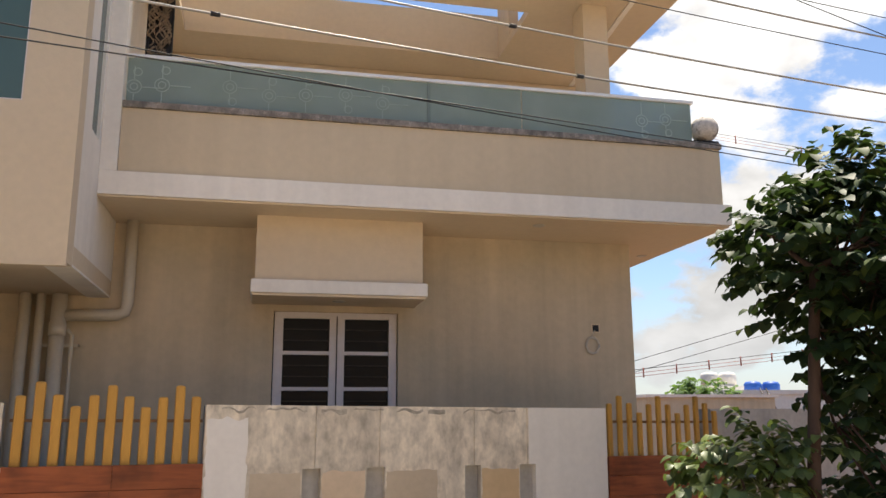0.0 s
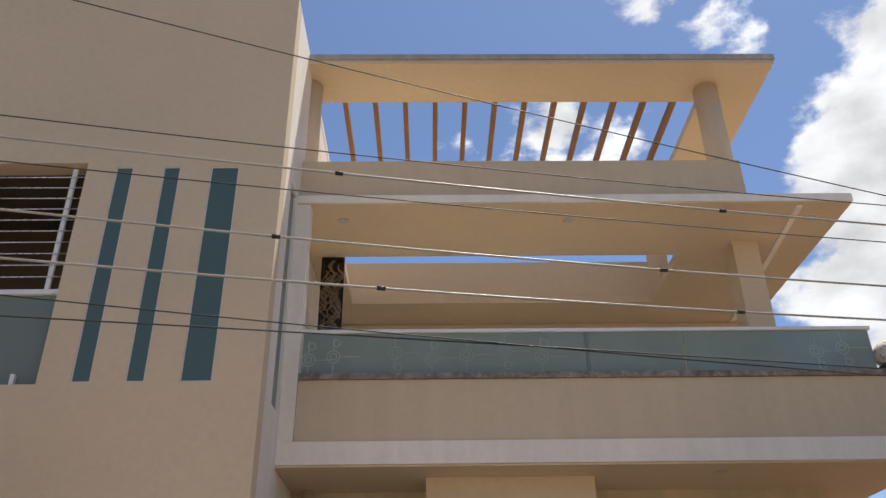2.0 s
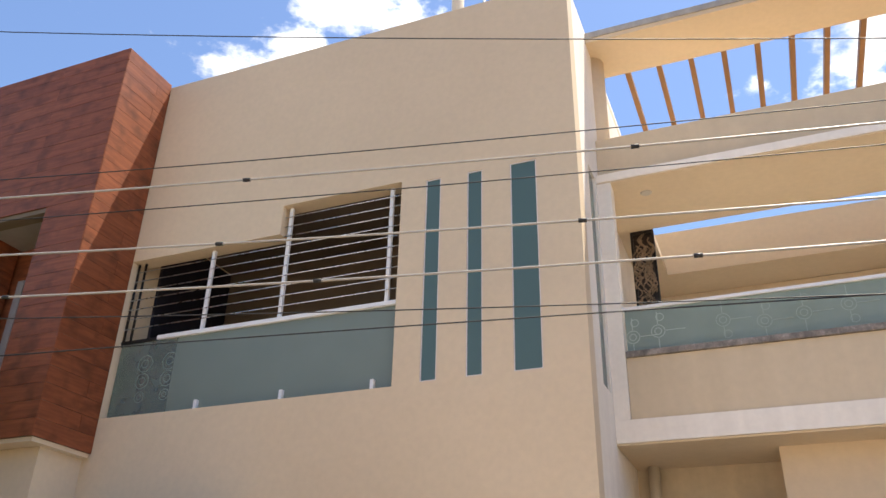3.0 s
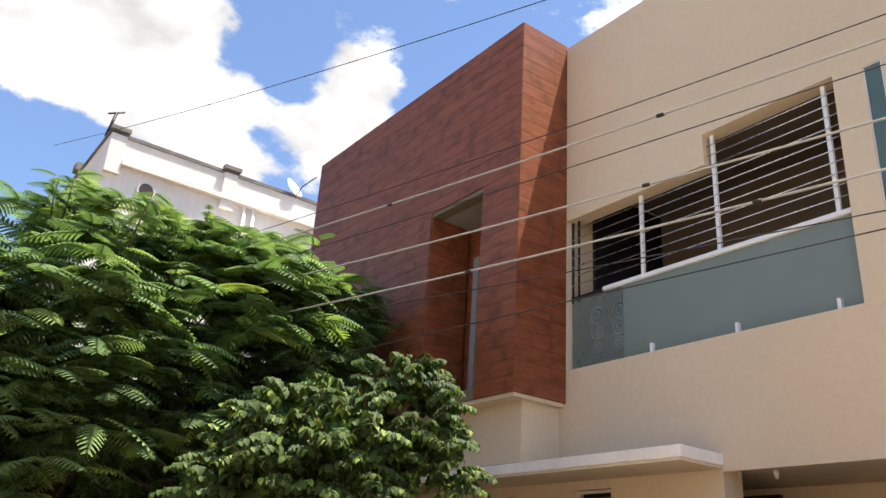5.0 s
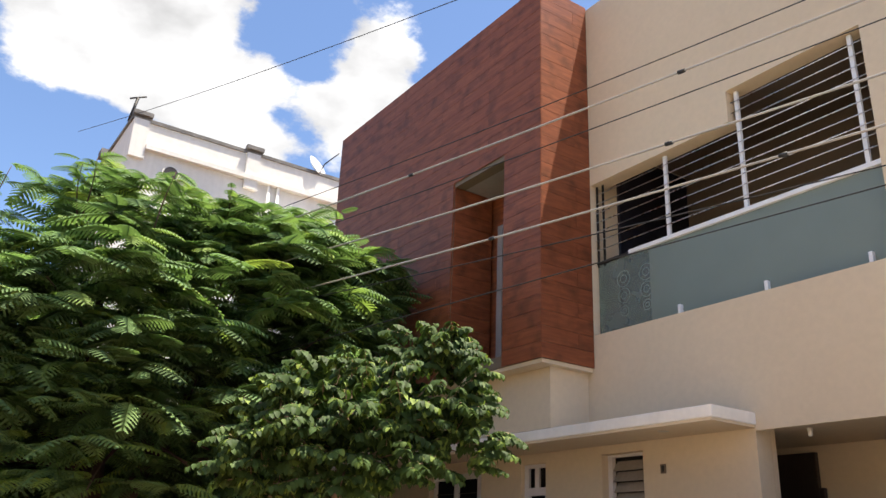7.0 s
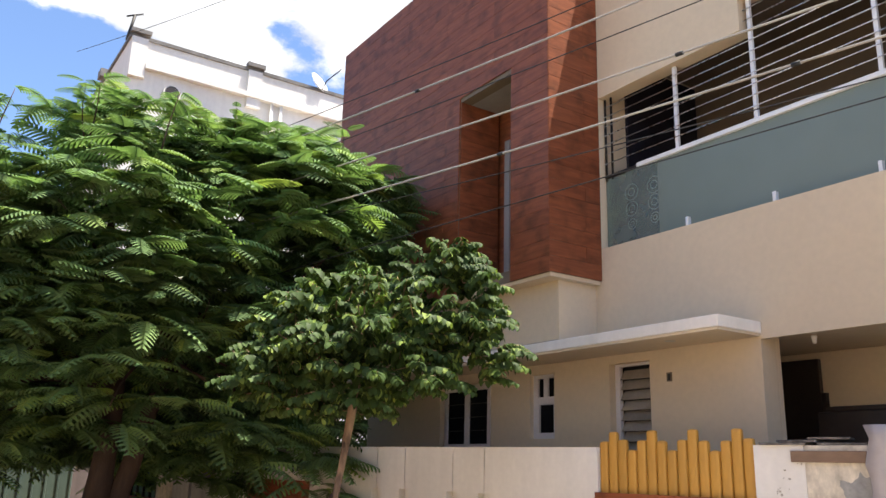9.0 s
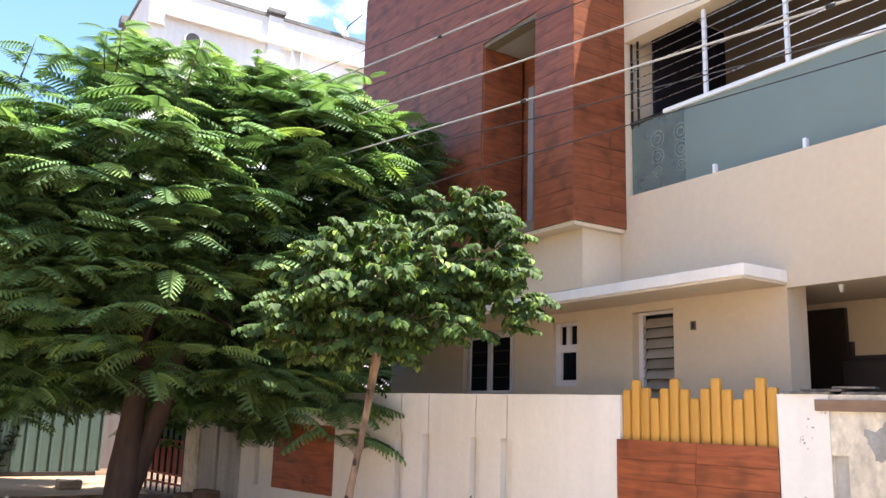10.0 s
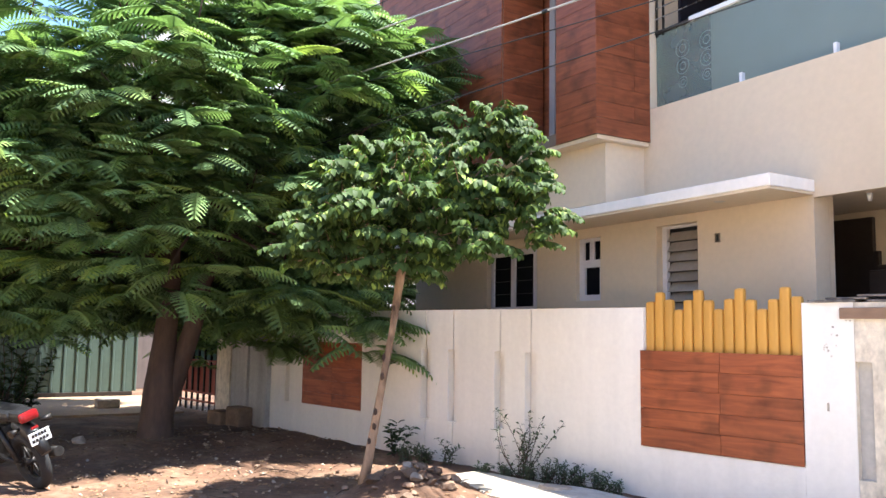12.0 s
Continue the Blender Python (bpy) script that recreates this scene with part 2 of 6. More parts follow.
WOOD = wood_mat("red_brown_wood_cladding", (0.285, 0.088, 0.036), (0.175, 0.049, 0.021), 0.5)
WOOD_LOW = wood_mat("gate_wood_cladding", (0.36, 0.10, 0.035), (0.19, 0.046, 0.018), 0.45, 0.1)
PVC = mat("cream_pvc_pipe", (0.56, 0.50, 0.40), 0.5, 0.05, 1, 20, 0.03)
FROST = glass_mat("frosted_green_glass", (0.27, 0.33, 0.29), 0.25, 0.3)
FROST_GREY = glass_mat("frosted_grey_glass", (0.19, 0.235, 0.21), 0.10, 0.45)
FROST_CLEAR = glass_mat("clearer_grey_glass", (0.20, 0.24, 0.225), 0.45, 0.25)
TEAL_GLASS = glass_mat("teal_slit_glass", (0.078, 0.132, 0.122), 0.0, 0.22)
BLACK_GLASS = glass_mat("dark_window_glass", (0.010, 0.010, 0.012), 0.0, 0.15, spec=0.12)
ETCH_FAINT = mat("faint_etched_line", (0.285, 0.345, 0.305), 0.6, 0.05, 2, 20, 0.0)
ETCH = mat("etched_white_line", (0.42, 0.48, 0.44), 0.6, 0.05, 2, 20, 0.0)
WIRE_PALE = mat("pale_aluminium_cable", (0.34, 0.32, 0.29), 0.45, 0.1, 3, 30, 0.0)
WIRE_DARK = mat("black_cable", (0.02, 0.02, 0.02), 0.6, 0.1, 3, 30, 0.0)
OLD_WHITE = mat("old_white_limewash", (0.74, 0.705, 0.65), 0.85, 0.06, 0.4, 6, 0.1, streak=0.05)
OLD_DARK = mat("mossy_coping", (0.16, 0.15, 0.14), 0.9, 0.3, 1, 8, 0.2)
BARK = mat("brown_bark", (0.075, 0.046, 0.033), 0.9, 0.3, 2.5, 22, 0.6, stretch=(1, 1, 0.3))
BARK_PALE = mat("pale_bark", (0.33, 0.22, 0.14), 0.9, 0.3, 4, 26, 0.7, stain=(0.08, 0.05, 0.035), stain_amount=0.9, stretch=(1, 1, 0.35))
LEAF_FERN = leaf_mat("feathery_green_leaf", (0.135, 0.215, 0.085), (0.28, 0.37, 0.09), 0.45, rough=0.7, spec=0.2, through_light=0.36)
LEAF_BROAD = leaf_mat("broad_green_leaf", (0.060, 0.098, 0.028), (0.28, 0.36, 0.08), rough=0.6, spec=0.2, through_light=0.3)
LEAF_DARK = leaf_mat("dark_green_leaf", (0.032, 0.056, 0.02), (0.09, 0.12, 0.03), rough=0.55, spec=0.3)
SOIL = mat("red_brown_soil", (0.120, 0.064, 0.037), 0.95, 0.5, 0.9, 12, 1.0, stain=(0.26, 0.175, 0.115), stain_amount=0.5)
PALE_CEMENT = mat("pale_sandy_cement", (0.52, 0.45, 0.35), 0.95, 0.12, 1.2, 18, 0.4, stain=(0.40, 0.32, 0.24), stain_amount=0.5)
CONCRETE = mat("pale_concrete", (0.46, 0.42, 0.36), 0.9, 0.12, 1.5, 20, 0.3)
STONE = mat("rubble_stone", (0.29, 0.235, 0.185), 0.9, 0.25, 3, 20, 0.6, obj=0.25)
CLOD = mat("soil_clod", (0.20, 0.13, 0.085), 0.95, 0.3, 3, 22, 0.9, obj=0.4)
GREEN_EDGE = mat("greenish_glass_joint", (0.16, 0.20, 0.18), 0.4, 0.1, 3, 30, 0.05)
GREEN_SHEET = mat("green_corrugated_sheet", (0.08, 0.115, 0.095), 0.5, 0.1, 1, 12, 0.1, streak=0.15)
RED_PAINT = mat("red_painted_metal", (0.30, 0.06, 0.035), 0.5, 0.15, 2, 20, 0.15)
TARP = mat("pale_pink_plastic_sheet", (0.43, 0.38, 0.37), 0.5, 0.08, 2, 14, 0.2)
BLACK = mat("black_plastic_and_dark_void", (0.012, 0.012, 0.013), 0.45, 0.2, 3, 25, 0.1)
RUBBER = mat("tyre_rubber", (0.02, 0.02, 0.021), 0.85, 0.2, 3, 30, 0.2)
STRIP_GREY = mat("grey_painted_reveal", (0.30, 0.28, 0.28), 0.7, 0.08, 1.5, 18, 0.1)
NAVY = mat("dark_navy_door", (0.014, 0.014, 0.024), 0.5, 0.1, 2, 14, 0.05)
TAN_DUST = mat("tan_packed_earth", (0.29, 0.195, 0.12), 0.95, 0.2, 0.8, 14, 0.4)
SCAR = mat("dark_bark_scar", (0.045, 0.028, 0.020), 0.95, 0.3, 5, 30, 0.6)
GRIME = mat("black_grey_grime", (0.36, 0.32, 0.26), 0.95, 0.35, 9, 40, 0.4)
RED_LENS = mat("red_lamp_lens", (0.22, 0.010, 0.012), 0.15, 0.05, 3, 20, 0.0)
PLATE = mat("white_plate", (0.75, 0.75, 0.73), 0.4, 0.04, 3, 20, 0.0)
BLUE_TANK = mat("blue_plastic_tank", (0.02, 0.10, 0.42), 0.45, 0.1, 2, 15, 0.05)

# ---- mesh helpers ----


def part(name, bm, material, parent=None, label=""):
    """Link a bmesh, in world places, as one mesh object under a thing."""
    me = bpy.data.meshes.new(name)
    bm.normal_update()
    bm.to_mesh(me)
    bm.free()
    me.materials.append(material)
    ob = new(name, me)
    if parent is not None:
        ob.parent = parent
        ob.matrix_parent_inverse = parent.matrix_basis.inverted() if parent.parent is None else Matrix()
    if label:
        ob["label"] = label
    return ob


def thing(name, at, label, category, group="", kind=""):
    e = new(name)
    e.empty_display_size = 0.1
    e.location = at
    bpy.context.view_layer.update()
    return tagged(e, label, category, group, kind)


def box(bm, x0, x1, y0, y1, z0, z1, m=None, bevel=0.0):
    r = bmesh.ops.create_cube(bm, size=1)
    vs = r["verts"]
    t = Matrix.Translation(((x0 + x1) / 2, (y0 + y1) / 2, (z0 + z1) / 2)) @ Matrix.Diagonal((x1 - x0, y1 - y0, z1 - z0, 1))
    bmesh.ops.transform(bm, matrix=(m @ t) if m else t, verts=vs)
    if bevel:
        es = list({e for v in vs for e in v.link_edges})
        bmesh.ops.bevel(bm, geom=es, offset=bevel, segments=2, affect="EDGES", profile=0.6)
    return bm


def boxed(x0, x1, y0, y1, z0, z1, m=None, bevel=0.0):
    return box(bmesh.new(), x0, x1, y0, y1, z0, z1, m, bevel)


def tube(bm, pts, radii, sides=10, caps=True):
    """A tube along points, one radius a point."""
    pts = [Vector(p) for p in pts]
    if not hasattr(radii, "__len__"):
        radii = [radii] * len(pts)
    rings, side = [], None
    for i, p in enumerate(pts):
        d = (pts[min(i + 1, len(pts) - 1)] - pts[max(i - 1, 0)]).normalized()
        if side is None:
            side = d.cross(Vector((0, 0, 1)) if abs(d.z) < 0.9 else Vector((1, 0, 0))).normalized()
        side = (side - d * side.dot(d)).normalized()
        up = d.cross(side)
        rings.append([bm.verts.new(p + (side * math.cos(a) + up * math.sin(a)) * radii[i]) for a in [2 * math.pi * k / sides for k in range(sides)]])
    for a, b in zip(rings, rings[1:]):
        for k in range(sides):
            f = bm.faces.new((a[k], a[(k + 1) % sides], b[(k + 1) % sides], b[k]))
            f.smooth = True
    if caps:
        bm.faces.new(rings[0][::-1])
        bm.faces.new(rings[-1])
    return bm


def pierced(u0, u1, z0, z1, d0, d1, holes=(), m=None):
    """A wall from u0 to u1, d0 (face) to d1 (back), with rectangular holes (u0, u1, z0, z1) going through it."""
    us = sorted({u0, u1, *[v for h in holes for v in h[:2] if u0 < v < u1]})
    zs = sorted({z0, z1, *[v for h in holes for v in h[2:] if z0 < v < z1]})
    bm = bmesh.new()

    def solid(i, k):
        if not (0 <= i < len(us) - 1 and 0 <= k < len(zs) - 1):
            return False
        a, b = (us[i] + us[i + 1]) / 2, (zs[k] + zs[k + 1]) / 2
        return not any(h[0] < a < h[1] and h[2] < b < h[3] for h in holes)

    def quad(*co):
        bm.faces.new([bm.verts.new(c) for c in co])
    for i in range(len(us) - 1):
        for k in range(len(zs) - 1):
            if not solid(i, k):
                continue
            a, b, c, d = us[i], us[i + 1], zs[k], zs[k + 1]
            quad((a, d0, c), (b, d0, c), (b, d0, d), (a, d0, d))
            quad((b, d1, c), (a, d1, c), (a, d1, d), (b, d1, d))
            if not solid(i - 1, k):
                quad((a, d1, c), (a, d0, c), (a, d0, d), (a, d1, d))
            if not solid(i + 1, k):
                quad((b, d0, c), (b, d1, c), (b, d1, d), (b, d0, d))
            if not solid(i, k - 1):
                quad((a, d1, c), (b, d1, c), (b, d0, c), (a, d0, c))
            if not solid(i, k + 1):
                quad((a, d0, d), (b, d0, d), (b, d1, d), (a, d1, d))
    bmesh.ops.remove_doubles(bm, verts=bm.verts, dist=1e-5)
    if m is not None:
        bmesh.ops.transform(bm, matrix=m, verts=bm.verts)
    return bm


def slab_with_hole(x0, x1, y0, y1, z0, z1, hole):
    """A level slab with one rectangular hole (x0, x1, y0, y1) through it."""
    bm = pierced(x0, x1, y0, y1, z0, z1, [hole])
    for v in bm.verts:
        x, d, y = v.co
        v.co = (x, y, d)
    bmesh.ops.recalc_face_normals(bm, faces=bm.faces)
    return bm


def shared(name, me, material, parent, m, label=""):
    """A piece that shares its mesh with its like."""
    if not me.materials:
        me.materials.append(material)
    ob = new(name, me)
    ob.parent = parent
    ob.matrix_parent_inverse = parent.matrix_basis.inverted() if parent.parent is None else Matrix()
    ob.matrix_basis = m
    if label:
        ob["label"] = label
    return ob


def mesh_of(name, bm):
    me = bpy.data.meshes.new(name)
    bm.normal_update()
    bm.to_mesh(me)
    bm.free()
    return me

# ---- the street wall's own line: u along it, d behind its face ----
SKEW = math.degrees(math.atan(0.2))
STREET = pose(-4.63, 6.3, 0, 0, 0, SKEW)
STREET_R = pose(-4.63, 6.3, 0, 0, 0, SKEW) @ pose(2.9, 0, 0) @ pose(0, 0, 0, 0, 0.45, 0) @ pose(-2.9, 0, 0)

# ---- ground ----


def spaced(lo, hi, step, far):
    inner = list(np.arange(lo, hi + 1e-6, step))
    return [lo - far, lo - far / 4, lo - 25, lo - 6] + inner + [hi + 6, hi + 25, hi + far / 4, hi + far]


def ground_height(x, y):
    p = Vector((x, y, 0))
    near = max(0.0, 1 - max(0, abs(x + 9) - 9) / 5) * max(0.0, 1 - max(0, abs(y - 3) - 3.5) / 2)
    h = near * (0.05 * noise.noise(p * 0.8) + 0.025 * noise.noise(p * 2.7) + 0.012 * noise.noise(p * 7))
    h += 0.27 * math.exp(-((x + 7.15) ** 2 + (y - 3.9) ** 2) / 0.30) + 0.12 * math.exp(-((x + 12) ** 2 + (y - 2.6) ** 2) / 1.2)
    return h


def ground():
    xs, ys = spaced(-23, 7, 0.12, 500), spaced(-3, 7, 0.12, 500)
    vs = [(x, y, ground_height(x, y) - 0.004) for y in ys for x in xs]
    n = len(xs)
    fs = [(j * n + i, j * n + i + 1, (j + 1) * n + i + 1, (j + 1) * n + i) for j in range(len(ys) - 1) for i in range(n - 1)]
    me = bpy.data.meshes.new("ground")
    me.from_pydata(vs, [], fs)
    me.polygons.foreach_set("use_smooth", [True] * len(fs))
    me.materials.append(SOIL)
    tagged(new("ground", me), "red-brown bare soil with paler dry patches", "ground", kind="structure")


ground()

# ---- the house ----
Y_L, Y_F, Y_G, Y_W = 7.41, 8.4, 9.56, 6.53
X_B, X_W = -1.57, -7.5
TOP = 9.33
house = thing("house", (-4, 10, 0), "two-storey cream painted house with red-brown wood cladding and glass balconies", "house")

# projecting block: slit windows and the grille opening
SLITS = [(-3.34, -3.155, 4.385, 6.81), (-2.835, -2.655, 4.385, 6.81), (-2.33, -2.03, 4.385, 6.81)]
part("block_front_wall", pierced(X_W, X_B, 3.0, TOP, Y_L, Y_L + 0.23, SLITS + [(-7.5 + 1e-3, -3.65, 4.37, 6.46), (-5.26, -3.65, 6.4, 6.86)]), CREAM, house)
side = pierced(Y_L + 0.23, 13.0, 3.0, TOP, 0, 0.23, [(7.97, 8.33, 4.36, 7.0)])
bmesh.ops.transform(side, matrix=Matrix.Translation((X_B, 0, 0)) @ pose(0, 0, 0, 0, 0, 90), verts=side.verts)
part("block_side_wall", side, WHITE, house, "white painted side wall with a tall narrow glass strip")
part("side_strip_glass", boxed(X_B - 0.05, X_B - 0.03, 7.972, 8.328, 4.362, 6.998), TEAL_GLASS, house)
part("block_underside", boxed(X_W + 0.0, X_B - 0.0, Y_L + 0.235, 13.0, 3.02, 3.18), CREAM, house, "cream ceiling over the car porch")
part("drip_moulding", boxed(-5.28, X_B, Y_L - 0.012, Y_L + 0.05, 2.965, 2.998), CREAM, house)
part("block_roof", boxed(X_W, X_B - 0.24, Y_L + 0.235, 13.0, 8.75, 8.9), WHITE, house)
part("block_back_wall", boxed(X_W - 6, X_B, 13.0, 13.2, 0.0, TOP), CREAM, house)
for a, b, c, d in SLITS:
    w = part("slit_window", boxed(a + 0.003, b - 0.003, Y_L + 0.018, Y_L + 0.03, c + 0.003, d - 0.003), TEAL_GLASS, house, "tall narrow teal glass window")
    part("slit_frame", pierced(a + 0.001, b - 0.001, c + 0.001, d - 0.001, Y_L + 0.008, Y_L + 0.05, [(a + 0.012, b - 0.012, c + 0.012, d - 0.012)]), FRAME, w)
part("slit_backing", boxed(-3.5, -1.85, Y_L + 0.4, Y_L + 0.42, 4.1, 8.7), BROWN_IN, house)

# the balcony behind the grille, its inner walls and ceiling a dark brown
part("balcony_floor", boxed(X_W, -3.5, Y_L + 0.235, 9.4, 3.95, 4.1), CONCRETE, house)
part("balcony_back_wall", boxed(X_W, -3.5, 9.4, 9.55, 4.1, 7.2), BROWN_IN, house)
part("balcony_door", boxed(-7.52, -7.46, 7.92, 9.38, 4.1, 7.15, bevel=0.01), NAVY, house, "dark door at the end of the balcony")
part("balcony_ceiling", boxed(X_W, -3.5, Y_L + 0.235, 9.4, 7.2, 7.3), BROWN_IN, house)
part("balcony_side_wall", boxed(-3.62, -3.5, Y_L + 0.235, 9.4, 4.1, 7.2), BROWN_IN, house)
part("balcony_end_wall", boxed(X_W - 0.12, X_W, Y_L + 0.235, 9.4, 4.1, 7.2), CREAM, house)

grille = thing("balcony_railing", (-5.5, Y_L + 0.1, 4.4), "frosted grey glass balustrade with steel rods and white posts above", "railing")
part("glass_panel", boxed(-6.62, -3.66, Y_L + 0.10, Y_L + 0.112, 4.39, 5.33), FROST_GREY, grille, "frosted grey-green glass panel")
part("glass_panel", boxed(-7.48, -6.625, Y_L + 0.10, Y_L + 0.112, 4.39, 5.33), FROST_CLEAR, grille, "clearer etched glass panel")
part("handrail", boxed(-6.92, -3.655, Y_L + 0.06, Y_L + 0.14, 5.33, 5.385, bevel=0.01), ALU, grille, "white aluminium handrail")
for x, z0, z1 in ((-6.28, 5.385, 6.455), (-5.19, 5.385, 6.855), (-3.81, 5.385, 6.855)):
    part("post", boxed(x - 0.024, x + 0.024, Y_L + 0.08, Y_L + 0.12, z0, z1, bevel=0.006), ALU, grille)
for x in (-7.47, -7.36):
    part("post", tube(bmesh.new(), [(x, Y_L + 0.1, 5.30), (x, Y_L + 0.1, 6.455)], 0.016, 10), DARK_METAL, grille, "thin dark steel upright")
part("handrail", boxed(-7.485, -6.93, Y_L + 0.075, Y_L + 0.125, 5.331, 5.37, bevel=0.006), DARK_METAL, grille, "dark brown end of the handrail")
for x in (-6.17, -5.03, -3.91):
    part("glass_clamp", boxed(x - 0.02, x + 0.02, Y_L + 0.05, Y_L + 0.13, 4.372, 4.495, bevel=0.005), ALU, grille)
for k in range(10):
    z = 5.52 + k * 0.133
    x0 = -7.46 if z < 6.44 else -5.25
    part("rod", tube(bmesh.new(), [(x0, Y_L + 0.06, z), (-3.66, Y_L + 0.06, z)], 0.0065, 8), STEEL, grille)


def rings(bm, x, y, z, r, w=0.008):
    n = 20
    a = [bm.verts.new((x + math.cos(t) * (r - w), y, z + math.sin(t) * (r - w))) for t in [2 * math.pi * i / n for i in range(n)]]
    b = [bm.verts.new((x + math.cos(t) * r, y, z + math.sin(t) * r)) for t in [2 * math.pi * i / n for i in range(n)]]
    for i in range(n):
        bm.faces.new((a[i], b[i], b[(i + 1) % n], a[(i + 1) % n]))


for cx in (-7.05, -6.68):
    bm = bmesh.new()
    for z, r in ((4.62, 0.07), (4.82, 0.10), (5.04, 0.11)):
        rings(bm, cx, Y_L + 0.098, z, r)
        rings(bm, cx, Y_L + 0.098, z, r * 0.5)
    part("etched_motif", bm, mat("dull_etched_line", (0.205, 0.25, 0.225), 0.6, 0.05, 2, 20, 0.0), grille)

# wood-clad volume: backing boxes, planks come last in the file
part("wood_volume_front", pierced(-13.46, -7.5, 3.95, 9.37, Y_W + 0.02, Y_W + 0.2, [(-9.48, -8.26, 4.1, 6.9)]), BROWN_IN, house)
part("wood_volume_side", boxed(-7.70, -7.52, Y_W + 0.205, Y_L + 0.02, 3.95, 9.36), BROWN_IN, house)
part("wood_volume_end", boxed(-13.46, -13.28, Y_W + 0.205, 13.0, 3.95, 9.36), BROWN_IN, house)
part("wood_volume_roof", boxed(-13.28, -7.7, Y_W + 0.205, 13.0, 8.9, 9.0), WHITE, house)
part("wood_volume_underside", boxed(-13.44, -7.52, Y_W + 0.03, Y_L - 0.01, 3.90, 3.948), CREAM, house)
part("recess_back", boxed(-9.6, -8.1, 7.3, 7.4, 3.96, 7.0), WOOD, house, "dark wood back of the recess")
part("recess_side", boxed(-8.255, -8.2, Y_W + 0.205, 7.3, 3.96, 6.2), STRIP_GREY, house)
part("recess_side", boxed(-8.255, -8.2, Y_W + 0.205, 7.3, 6.202, 7.0), BROWN_IN, house)
part("recess_ceiling", boxed(-9.48, -8.26, Y_W + 0.205, 7.3, 6.905, 6.99), STRIP_GREY, house)
part("recess_window_frame", boxed(-9.32, -9.2, 7.25, 7.298, 4.1, 6.4, bevel=0.005), STRIP_GREY, house)

# left ground storey
part("lower_bay", boxed(-13.4, -7.62, 6.78, Y_L + 0.2, 3.16, 3.898), CREAM, house)
part("lower_front_wall", pierced(-13.46, -5.28, 0.0, 2.998, Y_L, Y_L + 0.23, [(-7.42, -6.775, 1.3, 2.89), (-8.921, -8.429, 2.019, 2.866), (-11.12, -9.8, 1.0, 2.85)]), CREAM, house)
part("lower_band_wall", boxed(-13.46, X_W - 0.005, Y_L + 0.005, Y_L + 0.2, 3.0, 3.95), CREAM, house)
part("corner_jamb", boxed(-5.40, -5.279, Y_L + 0.232, Y_L + 0.31, 0.0, 3.018), CREAM, house)
bm = bmesh.new()
box(bm, -13.3, -5.26, 6.72, Y_L - 0.004, 3.02, 3.142, bevel=0.012)
part("canopy", bm, WHITE, house, "white concrete canopy over the ground-floor windows")
part("canopy_drip", boxed(-13.28, -5.275, 6.735, Y_L - 0.004, 2.992, 3.018), CREAM, house)

# louvred ventilator
vent = part("louvre_window", pierced(-7.42, -6.775, 1.3, 2.89, Y_L + 0.10, Y_L + 0.15, [(-7.35, -6.81, 1.35, 2.86)]), FRAME, house, "louvred window with brown slats")
SLAT = mat("brown_grey_slat", (0.30, 0.26, 0.22), 0.6, 0.15, 3, 20, 0.1, obj=0.15)
for k in range(12):
    z = 1.42 + k * 0.122
    part("slat", boxed(-7.345, -6.815, -0.068, 0.068, -0.006, 0.006, pose(0, Y_L + 0.15, z, 56)), SLAT, vent)
# black sheet behind the slats stands in for the unlit room
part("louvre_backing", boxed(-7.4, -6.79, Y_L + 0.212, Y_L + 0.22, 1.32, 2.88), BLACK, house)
# small two-part window
w = part("small_window", pierced(-8.92, -8.43, 2.02, 2.865, Y_L + 0.06, Y_L + 0.12, [(-8.83, -8.71, 2.57, 2.82), (-8.63, -8.49, 2.57, 2.82), (-8.81, -8.51, 2.10, 2.47)]), FRAME, house, "small white window with dark panes")
for a, b, c, d in ((-8.83, -8.71, 2.57, 2.82), (-8.63, -8.49, 2.57, 2.82), (-8.81, -8.51, 2.10, 2.47)):
    part("pane", boxed(a + 0.002, b - 0.002, Y_L + 0.09, Y_L + 0.1, c + 0.002, d - 0.002), BLACK_GLASS, w)
# black sheet in place of the room's darkness behind the small window
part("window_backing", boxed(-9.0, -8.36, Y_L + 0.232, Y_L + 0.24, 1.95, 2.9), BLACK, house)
# casement window
w = part("casement_window", pierced(-11.08, -9.90, 1.01, 2.84, Y_L + 0.06, Y_L + 0.12, [(-11.01, -10.54, 1.1, 1.9), (-11.01, -10.54, 1.97, 2.76), (-10.44, -9.97, 1.1, 1.9), (-10.44, -9.97, 1.97, 2.76)]), FRAME, house, "white casement window with dark panes and bars")
for a, b in ((-11.01, -10.54), (-10.44, -9.97)):
    for c, d in ((1.1, 1.9), (1.97, 2.76)):
        part("pane", boxed(a + 0.002, b - 0.002, Y_L + 0.09, Y_L + 0.1, c + 0.002, d - 0.002), BLACK_GLASS, w)
        for q in (0.25, 0.5, 0.75):
            part("bar", boxed(a, b, Y_L + 0.075, Y_L + 0.083, c + (d - c) * q - 0.006, c + (d - c) * q + 0.006), DARK_METAL, w)
s = part("switch_box", pierced(-6.515, -6.445, 2.62, 2.72, Y_L - 0.015, Y_L - 0.002, [(-6.50, -6.46, 2.635, 2.705)]), BROWN_IN, house, "open electrical box in the wall")
# black plate paints the shade inside the open box
part("box_inside", boxed(-6.50, -6.46, Y_L - 0.008, Y_L - 0.003, 2.635, 2.705), BLACK, s)

